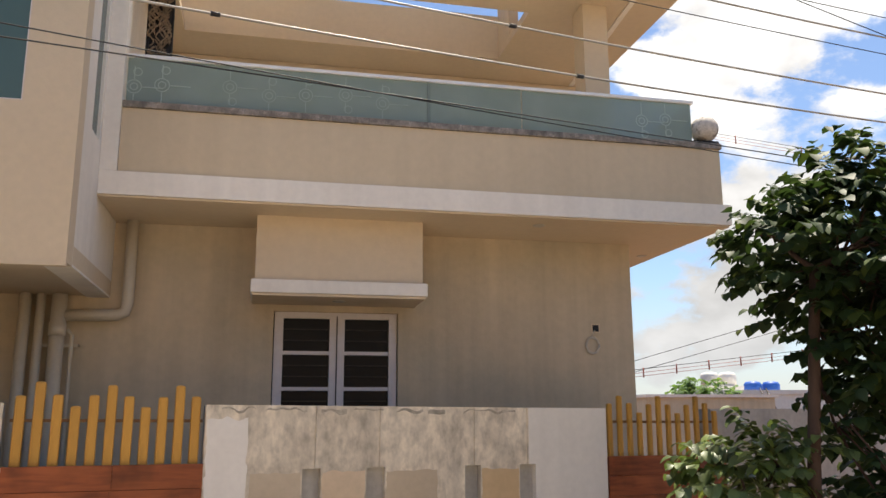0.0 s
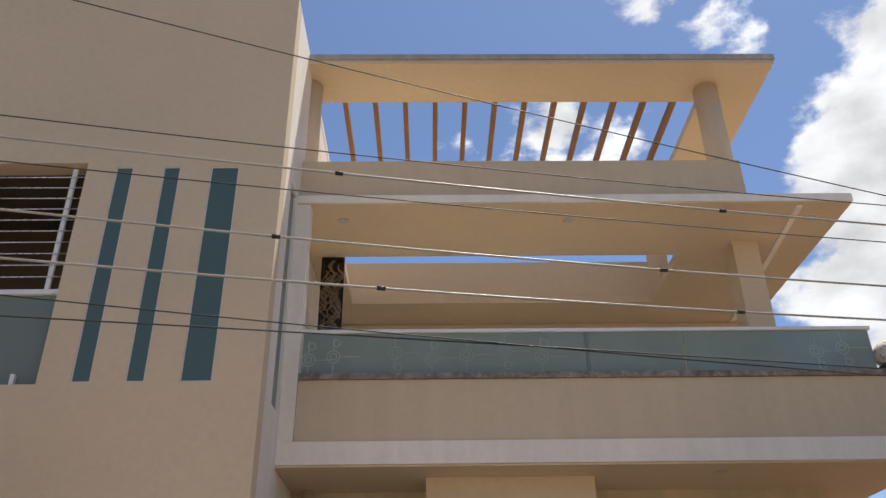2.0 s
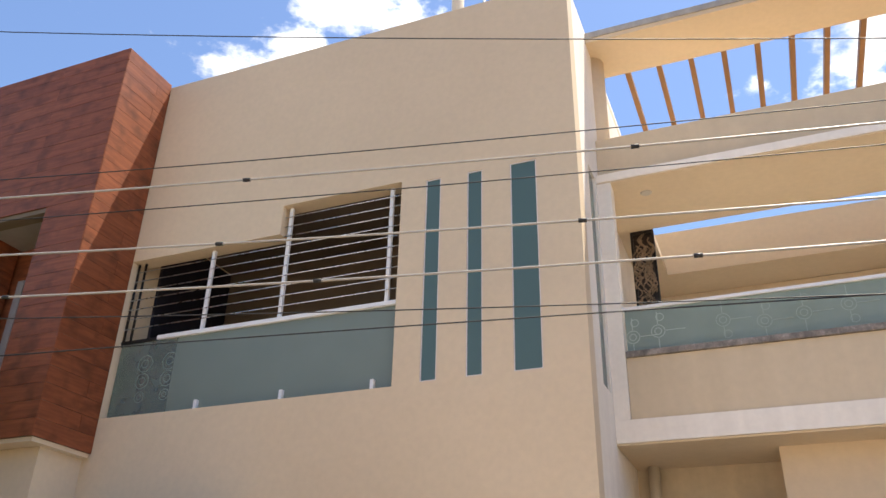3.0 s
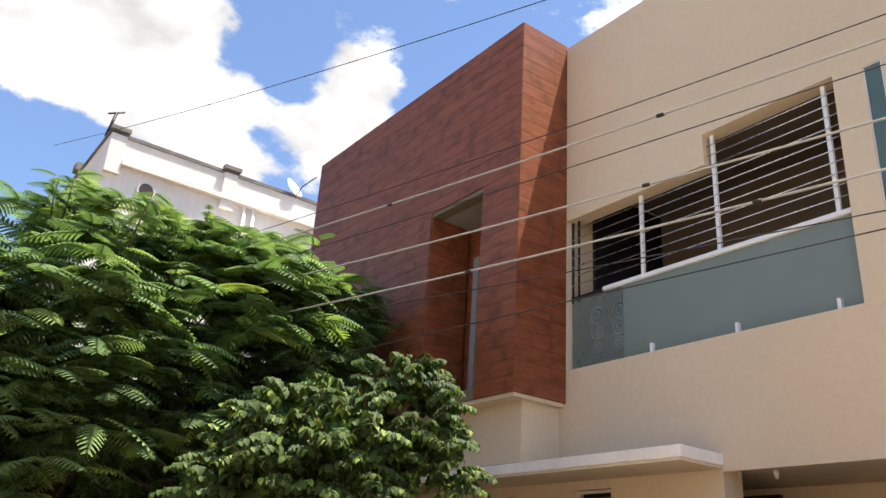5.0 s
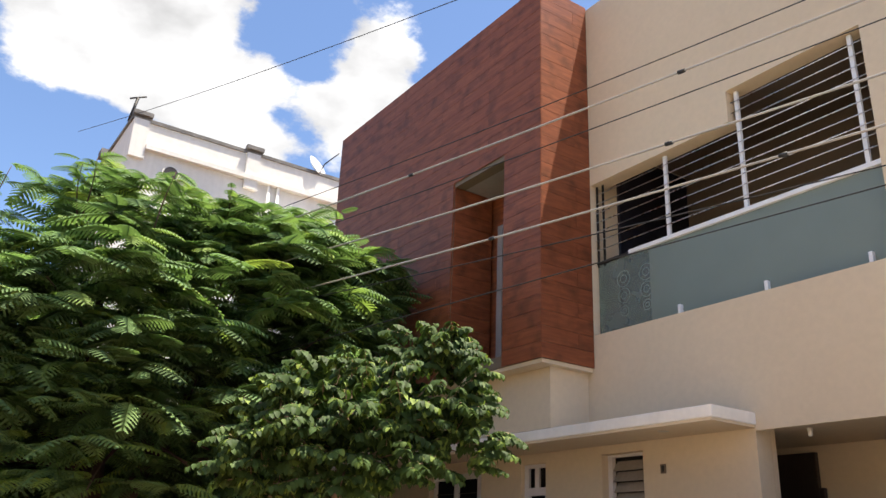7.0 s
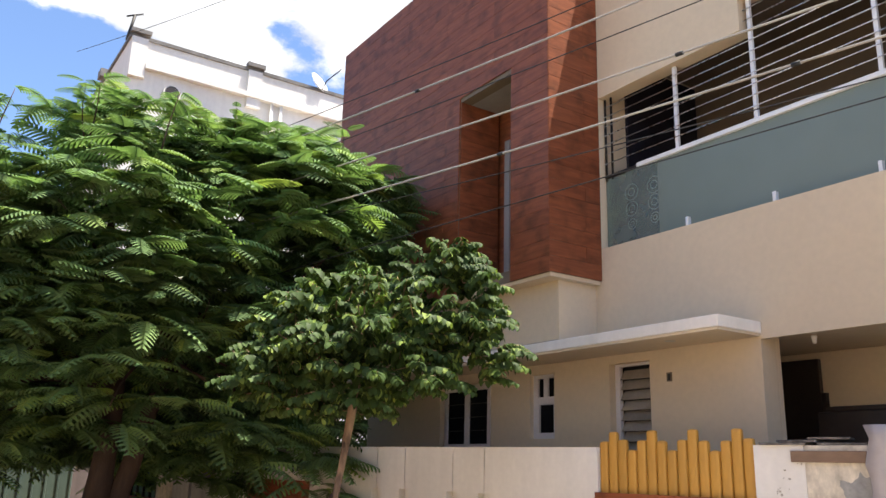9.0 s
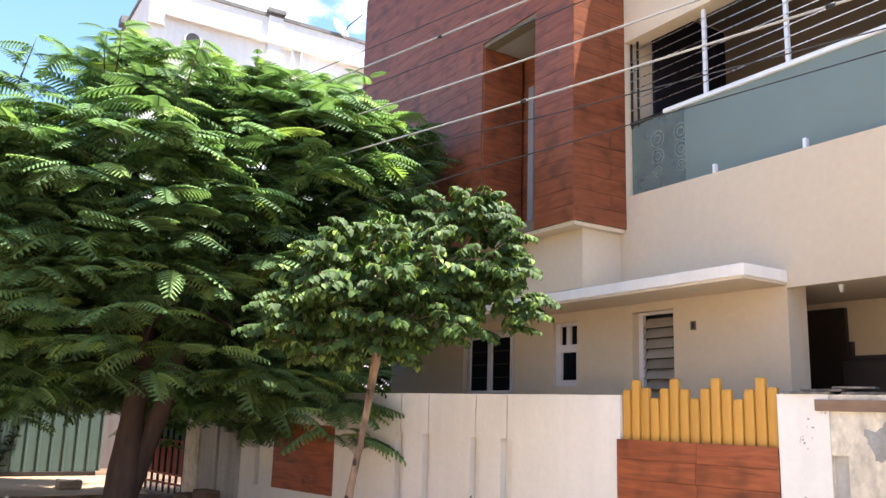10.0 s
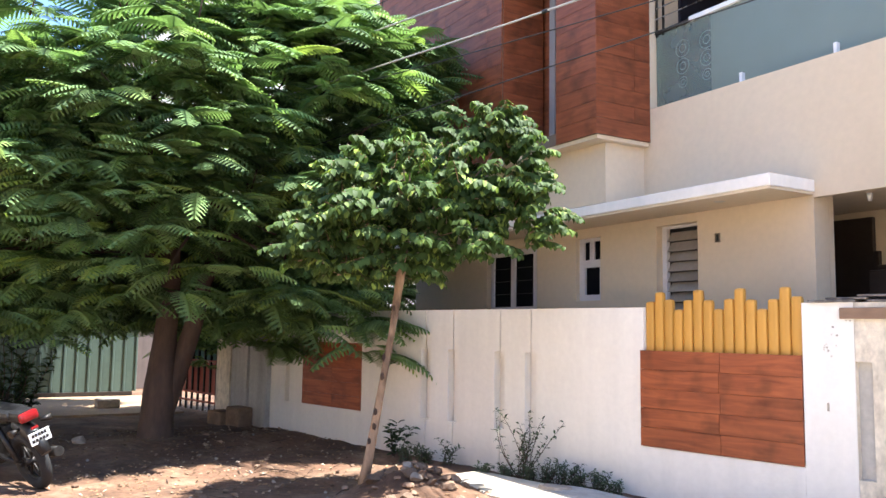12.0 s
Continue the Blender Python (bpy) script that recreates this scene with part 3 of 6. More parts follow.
# car porch interior
part("porch_back_wall", boxed(-8.2, -2.9, 9.0, 9.2, 0.0, 3.018), CREAM, house)
part("porch_return_wall", boxed(-3.1, -2.9, 9.2, 9.56, 0.0, 3.018), CREAM, house)
part("porch_end_wall", boxed(-8.4, -8.2, Y_L + 0.23, 9.2, 0.0, 3.018), CREAM, house)
part("porch_floor", boxed(-8.2, X_B, Y_L + 0.002, 9.0, -0.02, 0.35), CONCRETE, house)
d = part("porch_door", boxed(-6.12, -5.62, 8.93, 8.995, 0.35, 2.94, bevel=0.01), DARK, house, "tall dark brown porch door")
part("door_leaf", boxed(-5.615, -5.56, 8.93, 8.995, 0.35, 2.55, bevel=0.005), DARK, d)
cab = thing("meter_cabinet", (-4.9, 8.7, 0.35), "dark cabinet standing in the car porch", "cabinet")
part("body", boxed(-5.42, -4.5, 8.5, 8.99, 0.35, 2.3, bevel=0.02), DARK, cab)
part("top", boxed(-5.35, -4.6, 8.55, 8.95, 2.302, 2.36, bevel=0.02), DARK, cab)
bulb = part("bulb_holder", tube(bmesh.new(), [(-5.0, 7.9, 3.02), (-5.0, 7.9, 2.94)], [0.03, 0.02], 12), ALU, house)

# right ground storey
part("right_wall", pierced(-2.9, 4.51, 0.0, 3.87, Y_G, Y_G + 0.23, [(0.17, 1.58, 1.0, 2.90)]), CREAM_OLD, house)
part("right_end_wall", boxed(4.28, 4.51, Y_G + 0.232, 13.0, 0.0, 3.87), CREAM_OLD, house)
# dark sheet behind the casement stands in for the unlit room
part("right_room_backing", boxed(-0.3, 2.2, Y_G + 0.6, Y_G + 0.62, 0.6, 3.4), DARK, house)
w = part("casement_window", pierced(0.18, 1.57, 1.0, 2.915, Y_G + 0.05, Y_G + 0.12,
         [(a, b, c, d) for a, b in ((0.28, 0.80), (0.97, 1.48)) for c, d in ((1.15, 1.62), (1.67, 2.02), (2.06, 2.42), (2.46, 2.83))]), FRAME, house, "white two-leaf casement window with dark barred panes")
part("meeting_stile", boxed(0.875, 0.889, Y_G + 0.044, Y_G + 0.052, 1.05, 2.86), DARK, w)
for a, b in ((0.28, 0.80), (0.97, 1.48)):
    for c, d in ((1.15, 1.62), (1.67, 2.02), (2.06, 2.42), (2.46, 2.83)):
        part("pane", boxed(a + 0.002, b - 0.002, Y_G + 0.085, Y_G + 0.095, c + 0.002, d - 0.002), BLACK_GLASS, w)
        for q in (0.33, 0.67):
            part("bar", boxed(a, b, Y_G + 0.068, Y_G + 0.076, c + (d - c) * q - 0.007, c + (d - c) * q + 0.007), DARK_METAL, w)
part("window_box", boxed(-0.05, 1.74, 8.9, Y_G - 0.003, 3.145, 3.858), CREAM, house, "cream box projecting over the window")
bm = boxed(-0.09, 1.78, 8.82, Y_G - 0.003, 3.0, 3.14, bevel=0.008)
part("window_ledge", bm, WHITE, house, "white ledge over the window")
part("window_ledge_drip", boxed(-0.07, 1.76, 8.84, Y_G - 0.004, 2.972, 2.998), CREAM, house)
s = part("socket_box", pierced(3.96, 4.07, 2.72, 2.83, Y_G - 0.012, Y_G - 0.002, [(3.975, 4.055, 2.735, 2.815)]), CREAM, house, "open electrical box with a coil of cable")
# shade in the box's hollow, coloured as a thin black plate
part("box_inside", boxed(3.975, 4.055, Y_G - 0.006, Y_G - 0.003, 2.735, 2.815), BLACK, s)
bm = bmesh.new()
for r in (0.075, 0.082, 0.09):
    tube(bm, [(3.965 + r * math.cos(t), Y_G - 0.02 - 0.06 * (r - 0.07), 2.565 + r * 1.15 * math.sin(t)) for t in [2 * math.pi * i / 24 for i in range(25)]], 0.006, 6)
tube(bm, [(4.0, Y_G - 0.01, 2.75), (3.97, Y_G - 0.03, 2.70), (3.94, Y_G - 0.02, 2.64)], 0.006, 6)
part("cable_coil", bm, PVC, s)

# pipes in the porch corner
pipes = thing("drain_pipes", (-2.0, 9.4, 0.35), "cream plastic drain pipes in the corner by the porch", "pipe")
part("pipe", tube(bmesh.new(), [(-1.37, 9.44, 3.86), (-1.37, 9.44, 2.93), (-1.39, 9.44, 2.84), (-1.47, 9.44, 2.80), (-2.03, 9.44, 2.79)], 0.062, 14), PVC, pipes)
for x, r in ((-2.37, 0.06), (-2.22, 0.045), (-2.04, 0.075)):
    part("pipe", tube(bmesh.new(), [(x, 9.42, 0.35), (x, 9.42, 3.01)], r, 14), PVC, pipes)
part("pipe", tube(bmesh.new(), [(-1.9, 9.46, 0.35), (-1.9, 9.46, 2.58), (-1.95, 9.46, 2.64)], 0.02, 10), PVC, pipes)
part("clip", boxed(-2.2, -1.83, 9.45, 9.5, 2.46, 2.49), PVC, pipes)
part("collar", tube(bmesh.new(), [(-2.04, 9.42, 2.57), (-2.04, 9.42, 2.71)], 0.085, 14), PVC, pipes)

# right balcony
part("balcony_slab", boxed(X_B + 0.004, 5.25, Y_F + 0.004, 13.0, 3.86, 4.095), WHITE, house, "white edge band of the balcony slab")
part("slab_soffit", boxed(X_B + 0.004, 5.23, Y_F + 0.03, 13.0, 3.838, 3.858), CREAM, house)
part("white_strip", boxed(X_B + 0.003, -1.405, Y_F + 0.004, Y_F + 0.2, 4.097, 7.06), WHITE, house)
bm = boxed(-1.40, 5.17, Y_F + 0.03, Y_F + 0.2, 4.097, 4.76)
box(bm, 4.97, 5.17, Y_F + 0.202, 12.5, 4.097, 4.76)
part("balcony_parapet", bm, CREAM_PLAIN, house)
bm = boxed(-1.40, 5.19, Y_F + 0.0, Y_F + 0.23, 4.763, 4.83, bevel=0.006)
box(bm, 4.95, 5.19, Y_F + 0.235, 12.5, 4.763, 4.83)
part("granite_coping", bm, COPING, house, "speckled grey granite coping")
rail = thing("glass_railing", (1.8, Y_F + 0.12, 4.83), "frosted green etched glass balustrade with a white top rail", "railing")
for a, b in ((-1.39, 1.71), (1.75, 2.79), (2.80, 4.88)):
    part("glass_panel", boxed(a, b, Y_F + 0.11, Y_F + 0.122, 4.832, 5.33), FROST, rail)
side = boxed(4.868, 4.88, Y_F + 0.125, 11.5, 4.832, 5.33)
part("glass_panel", side, FROST, rail)
part("handrail", boxed(-1.41, 4.91, Y_F + 0.085, Y_F + 0.15, 5.33, 5.37, bevel=0.008), ALU, rail, "white top rail")
part("joint_post", boxed(1.712, 1.748, Y_F + 0.10, Y_F + 0.13, 4.832, 5.33), GREEN_EDGE, rail)


def motif(x, flip):
    bm = bmesh.new()
    y = Y_F + 0.105
    z = 5.02 + 0.1 * flip
    rings(bm, x, y, z, 0.075)
    rings(bm, x, y, z, 0.04)
    box(bm, x - 0.004, x + 0.004, y - 0.001, y + 0.001, z + 0.08, min(z + 0.22, 5.31))
    box(bm, x - 0.004, x + 0.004, y - 0.001, y + 0.001, max(z - 0.2, 4.85), z - 0.08)
    rings(bm, x + 0.03, y, z + 0.16 * (1 if flip < 0.5 else -1), 0.045)
    box(bm, x + 0.08, x + 0.28, y - 0.001, y + 0.001, z - 0.004, z + 0.004)
    part("etched_motif", bm, ETCH if x > 4 or x < -1 else ETCH_FAINT, rail)


for i, x in enumerate((-1.32, -1.05, -0.38, 0.02, 0.4, 0.82, 1.22, 4.25, 4.55)):
    motif(x, (i * 0.37) % 1.0)
finial = thing("stone_ball", (5.04, Y_F + 0.1, 4.83), "speckled stone ball on a dark base on the coping", "ornament")
part("base", tube(bmesh.new(), [(4.9, Y_F + 0.1, 4.86), (5.2, Y_F + 0.1, 4.86)], 0.035, 8), DARK_METAL, finial)
bm = bmesh.new()
bmesh.ops.create_uvsphere(bm, u_segments=28, v_segments=18, radius=0.165)
for f in bm.faces:
    f.smooth = True
for v in bm.verts:
    v.co.z *= 1.0 if v.co.z < 0 else 0.92
bmesh.ops.translate(bm, verts=bm.verts, vec=(5.05, Y_F + 0.12, 5.04))
part("ball", bm, mat("speckled_terrazzo", (0.55, 0.50, 0.45), 0.7, 0.3, 4, 45, 0.4, stain=(0.2, 0.17, 0.15), stain_amount=0.8, stain_cut=(0.55, 0.6)), finial)

part("upper_back_wall", boxed(X_B, 5.0, 11.9, 12.1, 4.1, 6.94), CREAM, house)
door = part("grille_door", pierced(-1.42, -1.12, 4.1, 6.945, 9.70, 9.75, [(-1.39, -1.15, 4.15, 6.9)]), DARK_METAL, house, "dark ornamental iron grille door")
rnd = random.Random(4)
bm = bmesh.new()
for k in range(130):
    x, z = rnd.uniform(-1.38, -1.16), rnd.uniform(4.3, 6.8)
    tube(bm, [(x + 0.04 * math.sin(i * 1.1 + k), 9.69 + rnd.uniform(-0.01, 0.01), z + (i - 3) * 0.04) for i in range(7)], 0.009, 5)
part("scrollwork", bm, mat("worn_bronze_scroll", (0.30, 0.22, 0.15), 0.4, 0.4, 4, 30, 0.2, metal=0.5), door)
part("door_backing", boxed(-1.40, -1.14, 9.752, 9.77, 4.1, 6.94), DARK, door)
col = boxed(3.92, 4.25, 9.32, 9.65, 4.1, 6.948)
part("square_column", col, CREAM, house)

# upper slab with its open well, terrace parapet, roof frame and beams
part("upper_slab", slab_with_hole(X_B + 0.004, 5.09, Y_F + 0.002, 13.0, 6.95, 7.06, (-1.15, 3.33, 9.7, 11.15)), CREAM, house)
part("upper_slab_edge", boxed(X_B + 0.004, 5.10, Y_F - 0.012, Y_F, 6.965, 7.07), WHITE, house)
part("well_wall", boxed(-1.55, 3.48, 11.152, 11.3, 7.062, 7.63), CREAM, house)
part("well_side_wall", boxed(3.332, 3.48, 10.62, 11.15, 7.062, 9.13), CREAM, house)
part("soffit_rib", boxed(-0.035, 0.035, 0, 3.4, -0.022, 0, pose(4.47, 8.46, 6.949, 0, 0, -4.7)), WHITE, house, "thin pale rib along the slab underside")
bm = boxed(X_B + 0.004, 3.9, Y_F + 0.14, Y_F + 0.29, 7.062, 7.67)
box(bm, 3.75, 3.9, Y_F + 0.292, 12.0, 7.062, 7.67)
part("terrace_parapet", bm, CREAM_PLAIN, house)
part("roof_frame", slab_with_hole(-1.75, 4.6, Y_F, 11.9, 9.14, 9.26, (-1.57, 3.82, 9.19, 11.2)), CREAM, house, "cream open roof frame over the terrace")
bm = boxed(-1.75, 4.62, Y_F - 0.02, Y_F - 0.002, 9.2, 9.29)
box(bm, 4.602, 4.62, Y_F, 11.9, 9.2, 9.29)
part("roof_edge", bm, GREY_PLASTER, house)
for x, y in ((3.83, 8.93), (-1.60, 8.86)):
    c = tube(bmesh.new(), [(x, y, 7.062), (x, y, 9.138)], 0.165, 28)
    part("round_column", c, CREAM, house)
part("rear_column", boxed(4.1, 4.4, 11.3, 11.6, 7.06, 9.138), CREAM, house)
for k in range(12):
    x = -1.17 + k * 0.4225
    part("pergola_beam", boxed(x - 0.035, x + 0.035, 9.19, 11.2, 9.145, 9.25, bevel=0.006), BEAM, house)
LAMP = mat("recessed_lamp_disc", (0.5, 0.46, 0.4), 0.5, 0.05, 3, 20, 0.0)
for x, y, z in ((-1.05, 8.78, 6.95), (1.72, 8.79, 6.95), (4.73, 8.75, 6.95), (3.05, 8.77, 3.838), (5.0, 10.2, 3.838), (-6.1, 7.0, 3.0), (0.85, 9.15, 2.972)):
    part("ceiling_lamp", tube(bmesh.new(), [(x, y, z - 0.012), (x, y, z - 0.001)], [0.055, 0.07], 20), LAMP, house)
# things on the block's roof
aer = thing("water_pipe_stack", (-3.3, 8.3, 8.9), "white plastic vent pipes standing on the roof", "pipe")
part("pipe", tube(bmesh.new(), [(-3.35, 8.3, 8.9), (-3.33, 8.3, 11.6)], 0.09, 14), PVC, aer)
part("pipe", tube(bmesh.new(), [(-2.95, 8.3, 8.9), (-2.93, 8.3, 10.9)], 0.014, 8), ALU, aer)
part("pipe", tube(bmesh.new(), [(-2.85, 8.3, 8.9), (-2.65, 8.3, 10.9)], 0.014, 8), ALU, aer)

# ---- street wall ----


def street(name, bm, material, parent, label="", m=None):
    bmesh.ops.transform(bm, matrix=m or STREET, verts=bm.verts)
    return part(name, bm, material, parent, label)


wall = tagged(new("boundary_wall_white"), "white painted boundary wall with recessed slots", "wall", kind="structure")
LEFT_SLOTS = [(-4.96, -4.79, 0.48, 1.36), (-4.45, -4.28, 0.48, 1.36), (-3.65, -3.48, 0.48, 1.36), (-3.17, -3.0, 0.48, 1.36), (-8.26, -8.13, 0.46, 1.36)]
LEFT_GROOVES = [(u - 0.008, u + 0.008, a, b) for u in (-4.87, -4.36, -3.56, -3.08) for a, b in ((1.362, 1.84), (0.02, 0.478))]
street("wall_face", pierced(-8.70, -1.6, -0.15, 1.85, 0, 0.100, LEFT_SLOTS + LEFT_GROOVES + [(-7.74, -6.24, 0.46, 1.40)]), WALL_WHITE, wall)
street("wall_core", boxed(-8.69, -1.61, 0.104, 0.21, -0.15, 1.845), WALL_WHITE, wall)
street("wall_base", boxed(-1.6, -0.023, 0.0, 0.21, -0.15, 0.502), WALL_WHITE, wall)
street("wall_backing", boxed(-1.6, -0.023, 0.05, 0.21, 0.504, 1.425), WALL_WHITE, wall)
for u in (-4.87, -4.36, -3.56, -3.08):
    for a, b in ((1.363, 1.839), (0.021, 0.477)):
        street("groove_filler", boxed(u - 0.0079, u + 0.0079, 0.035, 0.099, a, b), WALL_WHITE, wall)
pier = tagged(new("gate_pier_wall"), "white gate pier with grey cement stains and a slot", "wall", kind="structure")
street("pier_face", pierced(-0.022, 0.40, -0.15, 1.87, 0, 0.21, []), WALL_WHITE, pier)
street("pier_dirty_face", pierced(0.402, 0.95, -0.15, 1.868, 0.004, 0.06, [(0.403, 0.53, 0.46, 1.39)]), DIRTY, pier)
street("pier_core", boxed(0.402, 2.9, 0.062, 0.21, -0.15, 1.84), GREY_PLASTER, pier)
mid = tagged(new("boundary_wall_weathered"), "weathered grey-white boundary wall with slots and paint test patches", "wall", kind="structure")
SLOTS = [(5.13, 5.29, 0.4, 1.325), (5.69, 5.86, 0.4, 1.325), (6.62, 6.78, 0.4, 1.325), (7.18, 7.35, 0.4, 1.325)]
GROOVES = [(u - 0.008, u + 0.008, 1.327, 1.83) for u in (5.23, 5.8, 6.71, 7.26)]
street("wall_face", pierced(4.33, 7.28, -0.15, 1.84, 0, 0.07, SLOTS + GROOVES), DIRTY, mid, m=STREET_R)
street("wall_core", boxed(4.34, 8.14, 0.072, 0.21, -0.15, 1.835), GREY_PLASTER, mid, m=STREET_R)
street("wall_face_white", pierced(7.28, 8.15, -0.15, 1.842, -0.004, 0.07, [(7.279, 7.35, 0.4, 1.325)]), WALL_WHITE, mid, m=STREET_R)
for u in (5.23, 5.8, 6.71, 7.26):
    street("groove_filler", boxed(u - 0.0079, u + 0.0079, 0.010, 0.069, 1.328, 1.829), DIRTY, mid, m=STREET_R)


def brushed(u0, u1, z0, z1, seed, rough=0.012):
    """A brushed paint patch with an uneven edge, a few millimetres thick."""
    bm = bmesh.new()
    per = []
    for a, b in (((u0, z0), (u1, z0)), ((u1, z0), (u1, z1)), ((u1, z1), (u0, z1)), ((u0, z1), (u0, z0))):
        n = max(6, int(math.hypot(b[0] - a[0], b[1] - a[1]) / 0.025))
        per += [(a[0] + (b[0] - a[0]) * i / n, a[1] + (b[1] - a[1]) * i / n) for i in range(n)]
    pts = [(u + rough * noise.noise(Vector((u * 14, z * 14, seed))), z + rough * 1.6 * noise.noise(Vector((u * 11, z * 11, seed + 9)))) for u, z in per]
    f = [bm.verts.new((u, -0.004, z)) for u, z in pts]
    g = [bm.verts.new((u, -0.0005, z)) for u, z in pts]
    bm.faces.new(f)
    for i in range(len(f)):
        j = (i + 1) % len(f)
        bm.faces.new((f[j], f[i], g[i], g[j]))
    return bm


street("paint_patch", brushed(4.345, 4.67, -0.1, 1.73, 2, 0.022), WALL_WHITE, mid, "fresh white paint patch", STREET_R)
for (a, b), o in zip(((4.69, 5.13), (5.29, 5.69), (5.86, 6.36), (6.78, 7.18)), OCHRES):
    street("paint_patch", brushed(a + 0.012, b - 0.012, 0.25, 1.295, a), o, mid, "ochre paint test patch", STREET_R)
for k, (a, b, h) in enumerate(((4.46, 4.72, 0.02), (4.8, 5.16, 0.014), (5.28, 5.5, 0.03), (5.56, 5.83, 0.014), (5.95, 6.2, 0.02), (6.25, 6.42, 0.035), (6.6, 7.15, 0.016))):
    street("grime_patch", brushed(a, b, 1.814 - h, 1.814, 30 + k, 0.022), GRIME, mid, "dark weather grime along the wall top", STREET_R)
street("wall_end", boxed(2.55, 2.9, -0.01, 0.21, -0.15, 1.84), DIRTY, pier, "weathered wall end beside the slatted panel")
for u0, u1, mm in ((2.9, 4.33, STREET_R), (8.15, 9.62, STREET_R)):
    street("panel_backing", boxed(u0, u1, 0.05, 0.21, -0.15, 1.37), WALL_WHITE, mid, m=mm)
next_wall = tagged(new("neighbour_wall_grey"), "grey cement plastered boundary wall of the next plot", "wall", kind="structure")
street("wall_face", boxed(9.75, 15.0, 0.3, 0.5, -0.15, 1.80), GREY_PLASTER, next_wall)

rnd = random.Random(11)


def slat_fence(u0, u1, z0, heights, m, half=0.038):
    f = thing("slat_fence", m @ Vector(((u0 + u1) / 2, 0.1, z0)), "row of ochre yellow wooden slats of uneven height on the wall", "fence", "slat fences on the boundary wall")
    n = len(heights)
    step = (u1 - u0) / n
    for i, h in enumerate(heights):
        u = u0 + step * (i + 0.5)
        bm = boxed(u - half, u + half, 0.03, 0.047 + half, z0 - 0.06, h, bevel=half * 0.62)
        bmesh.ops.transform(bm, matrix=m @ pose(0, 0, rnd.uniform(-0.008, 0.008)), verts=bm.verts)
        part("slat", bm, STICK, f)
    bm = boxed(u0, u1, 0.102, 0.12, 1.70, 1.725)
    bmesh.ops.transform(bm, matrix=m, verts=bm.verts)
    part("cross_bar", bm, BEAM, f)


HB = [1.91, 2.0, 1.92, 1.83, 1.92, 2.01, 1.92, 1.83, 1.92, 2.01, 1.92, 1.83, 1.92, 2.01, 1.93]
slat_fence(-1.6, -0.03, 1.43, HB, STREET, 0.049)
slat_fence(2.93, 4.32, 1.385, [1.905, 1.995, 1.90, 1.82, 1.905, 1.99, 1.91, 1.82, 1.905, 1.995, 1.91], STREET_R)
slat_fence(8.17, 9.62, 1.385, [1.90, 1.97, 1.90, 1.80, 1.89, 1.97, 1.89, 1.80, 1.89, 1.98, 1.90, 1.82], STREET_R, 0.027)

# ---- on and beside the street wall ----
slabs = thing("granite_offcuts", STREET @ Vector((0.45, 0.1, 1.87)), "dark granite offcuts lying on the gate pier", "stone slabs")
for i, (u0, u1, d0, d1, z, a) in enumerate(((0.04, 0.42, -0.03, 0.16, 1.872, 3), (0.18, 0.52, 0.0, 0.2, 1.894, -6), (0.50, 0.88, 0.01, 0.19, 1.872, 2), (0.42, 0.74, 0.02, 0.2, 1.916, 8))):
    bm = boxed(-(u1 - u0) / 2, (u1 - u0) / 2, -(d1 - d0) / 2, (d1 - d0) / 2, 0, 0.018, pose((u0 + u1) / 2, (d0 + d1) / 2, z, 0, 0, a), 0.003)
    street("slab", bm, GRANITE, slabs)
board = thing("wooden_board", STREET @ Vector((0.6, -0.02, 1.74)), "weathered brown wooden board leaning flat on the pier", "board")
street("plank", boxed(0.30, 0.98, -0.03, -0.002, 1.735, 1.825, bevel=0.004), mat("weathered_board", (0.20, 0.125, 0.08), 0.8, 0.2, 2, 20, 0.3, stretch=(0.3, 1, 1)), board)
tarp = thing("covered_gate_post", STREET @ Vector((1.2, 0.0, 0)), "gate post wrapped in a pale pink plastic sheet", "gate post")
bm = bmesh.new()
prof = [(0.90, 0.24), (0.90, -0.06), (1.00, -0.10), (1.15, -0.09), (1.32, -0.11), (1.46, -0.08), (1.50, 0.24)]
cols = []
for i, (u, d) in enumerate(prof):
    cols.append([bm.verts.new((u + 0.02 * math.sin(k * 1.7 + i), d + 0.018 * math.sin(k * 2.3 + i * 2), 0.02 + k * 0.1)) for k in range(21)])
for a, b in zip(cols, cols[1:]):
    for k in range(20):
        bm.faces.new((a[k], b[k], b[k + 1], a[k + 1]))
bm.faces.new([c[-1] for c in cols])
for f in bm.faces:
    f.smooth = True
street("sheet", bm, TARP, tarp)
street("post", boxed(0.98, 1.42, 0.0, 0.2, -0.1, 1.98), GREY_PLASTER, tarp)

# paint chips and a socket mark on the pier
g = random.Random(71)
for k in range(13):
    a, z, w = g.uniform(0.14, 0.38), g.uniform(1.42, 1.72), g.uniform(0.006, 0.017)
    street("paint_chip", brushed(a, a + w, z, z + w * g.uniform(0.6, 1.5), 80 + k, 0.006), GRIME, pier, "chipped dark spot in the paint")
street("paint_chip", brushed(0.17, 0.188, 0.98, 1.05, 99, 0.002), GRIME, pier, "small grey mark")

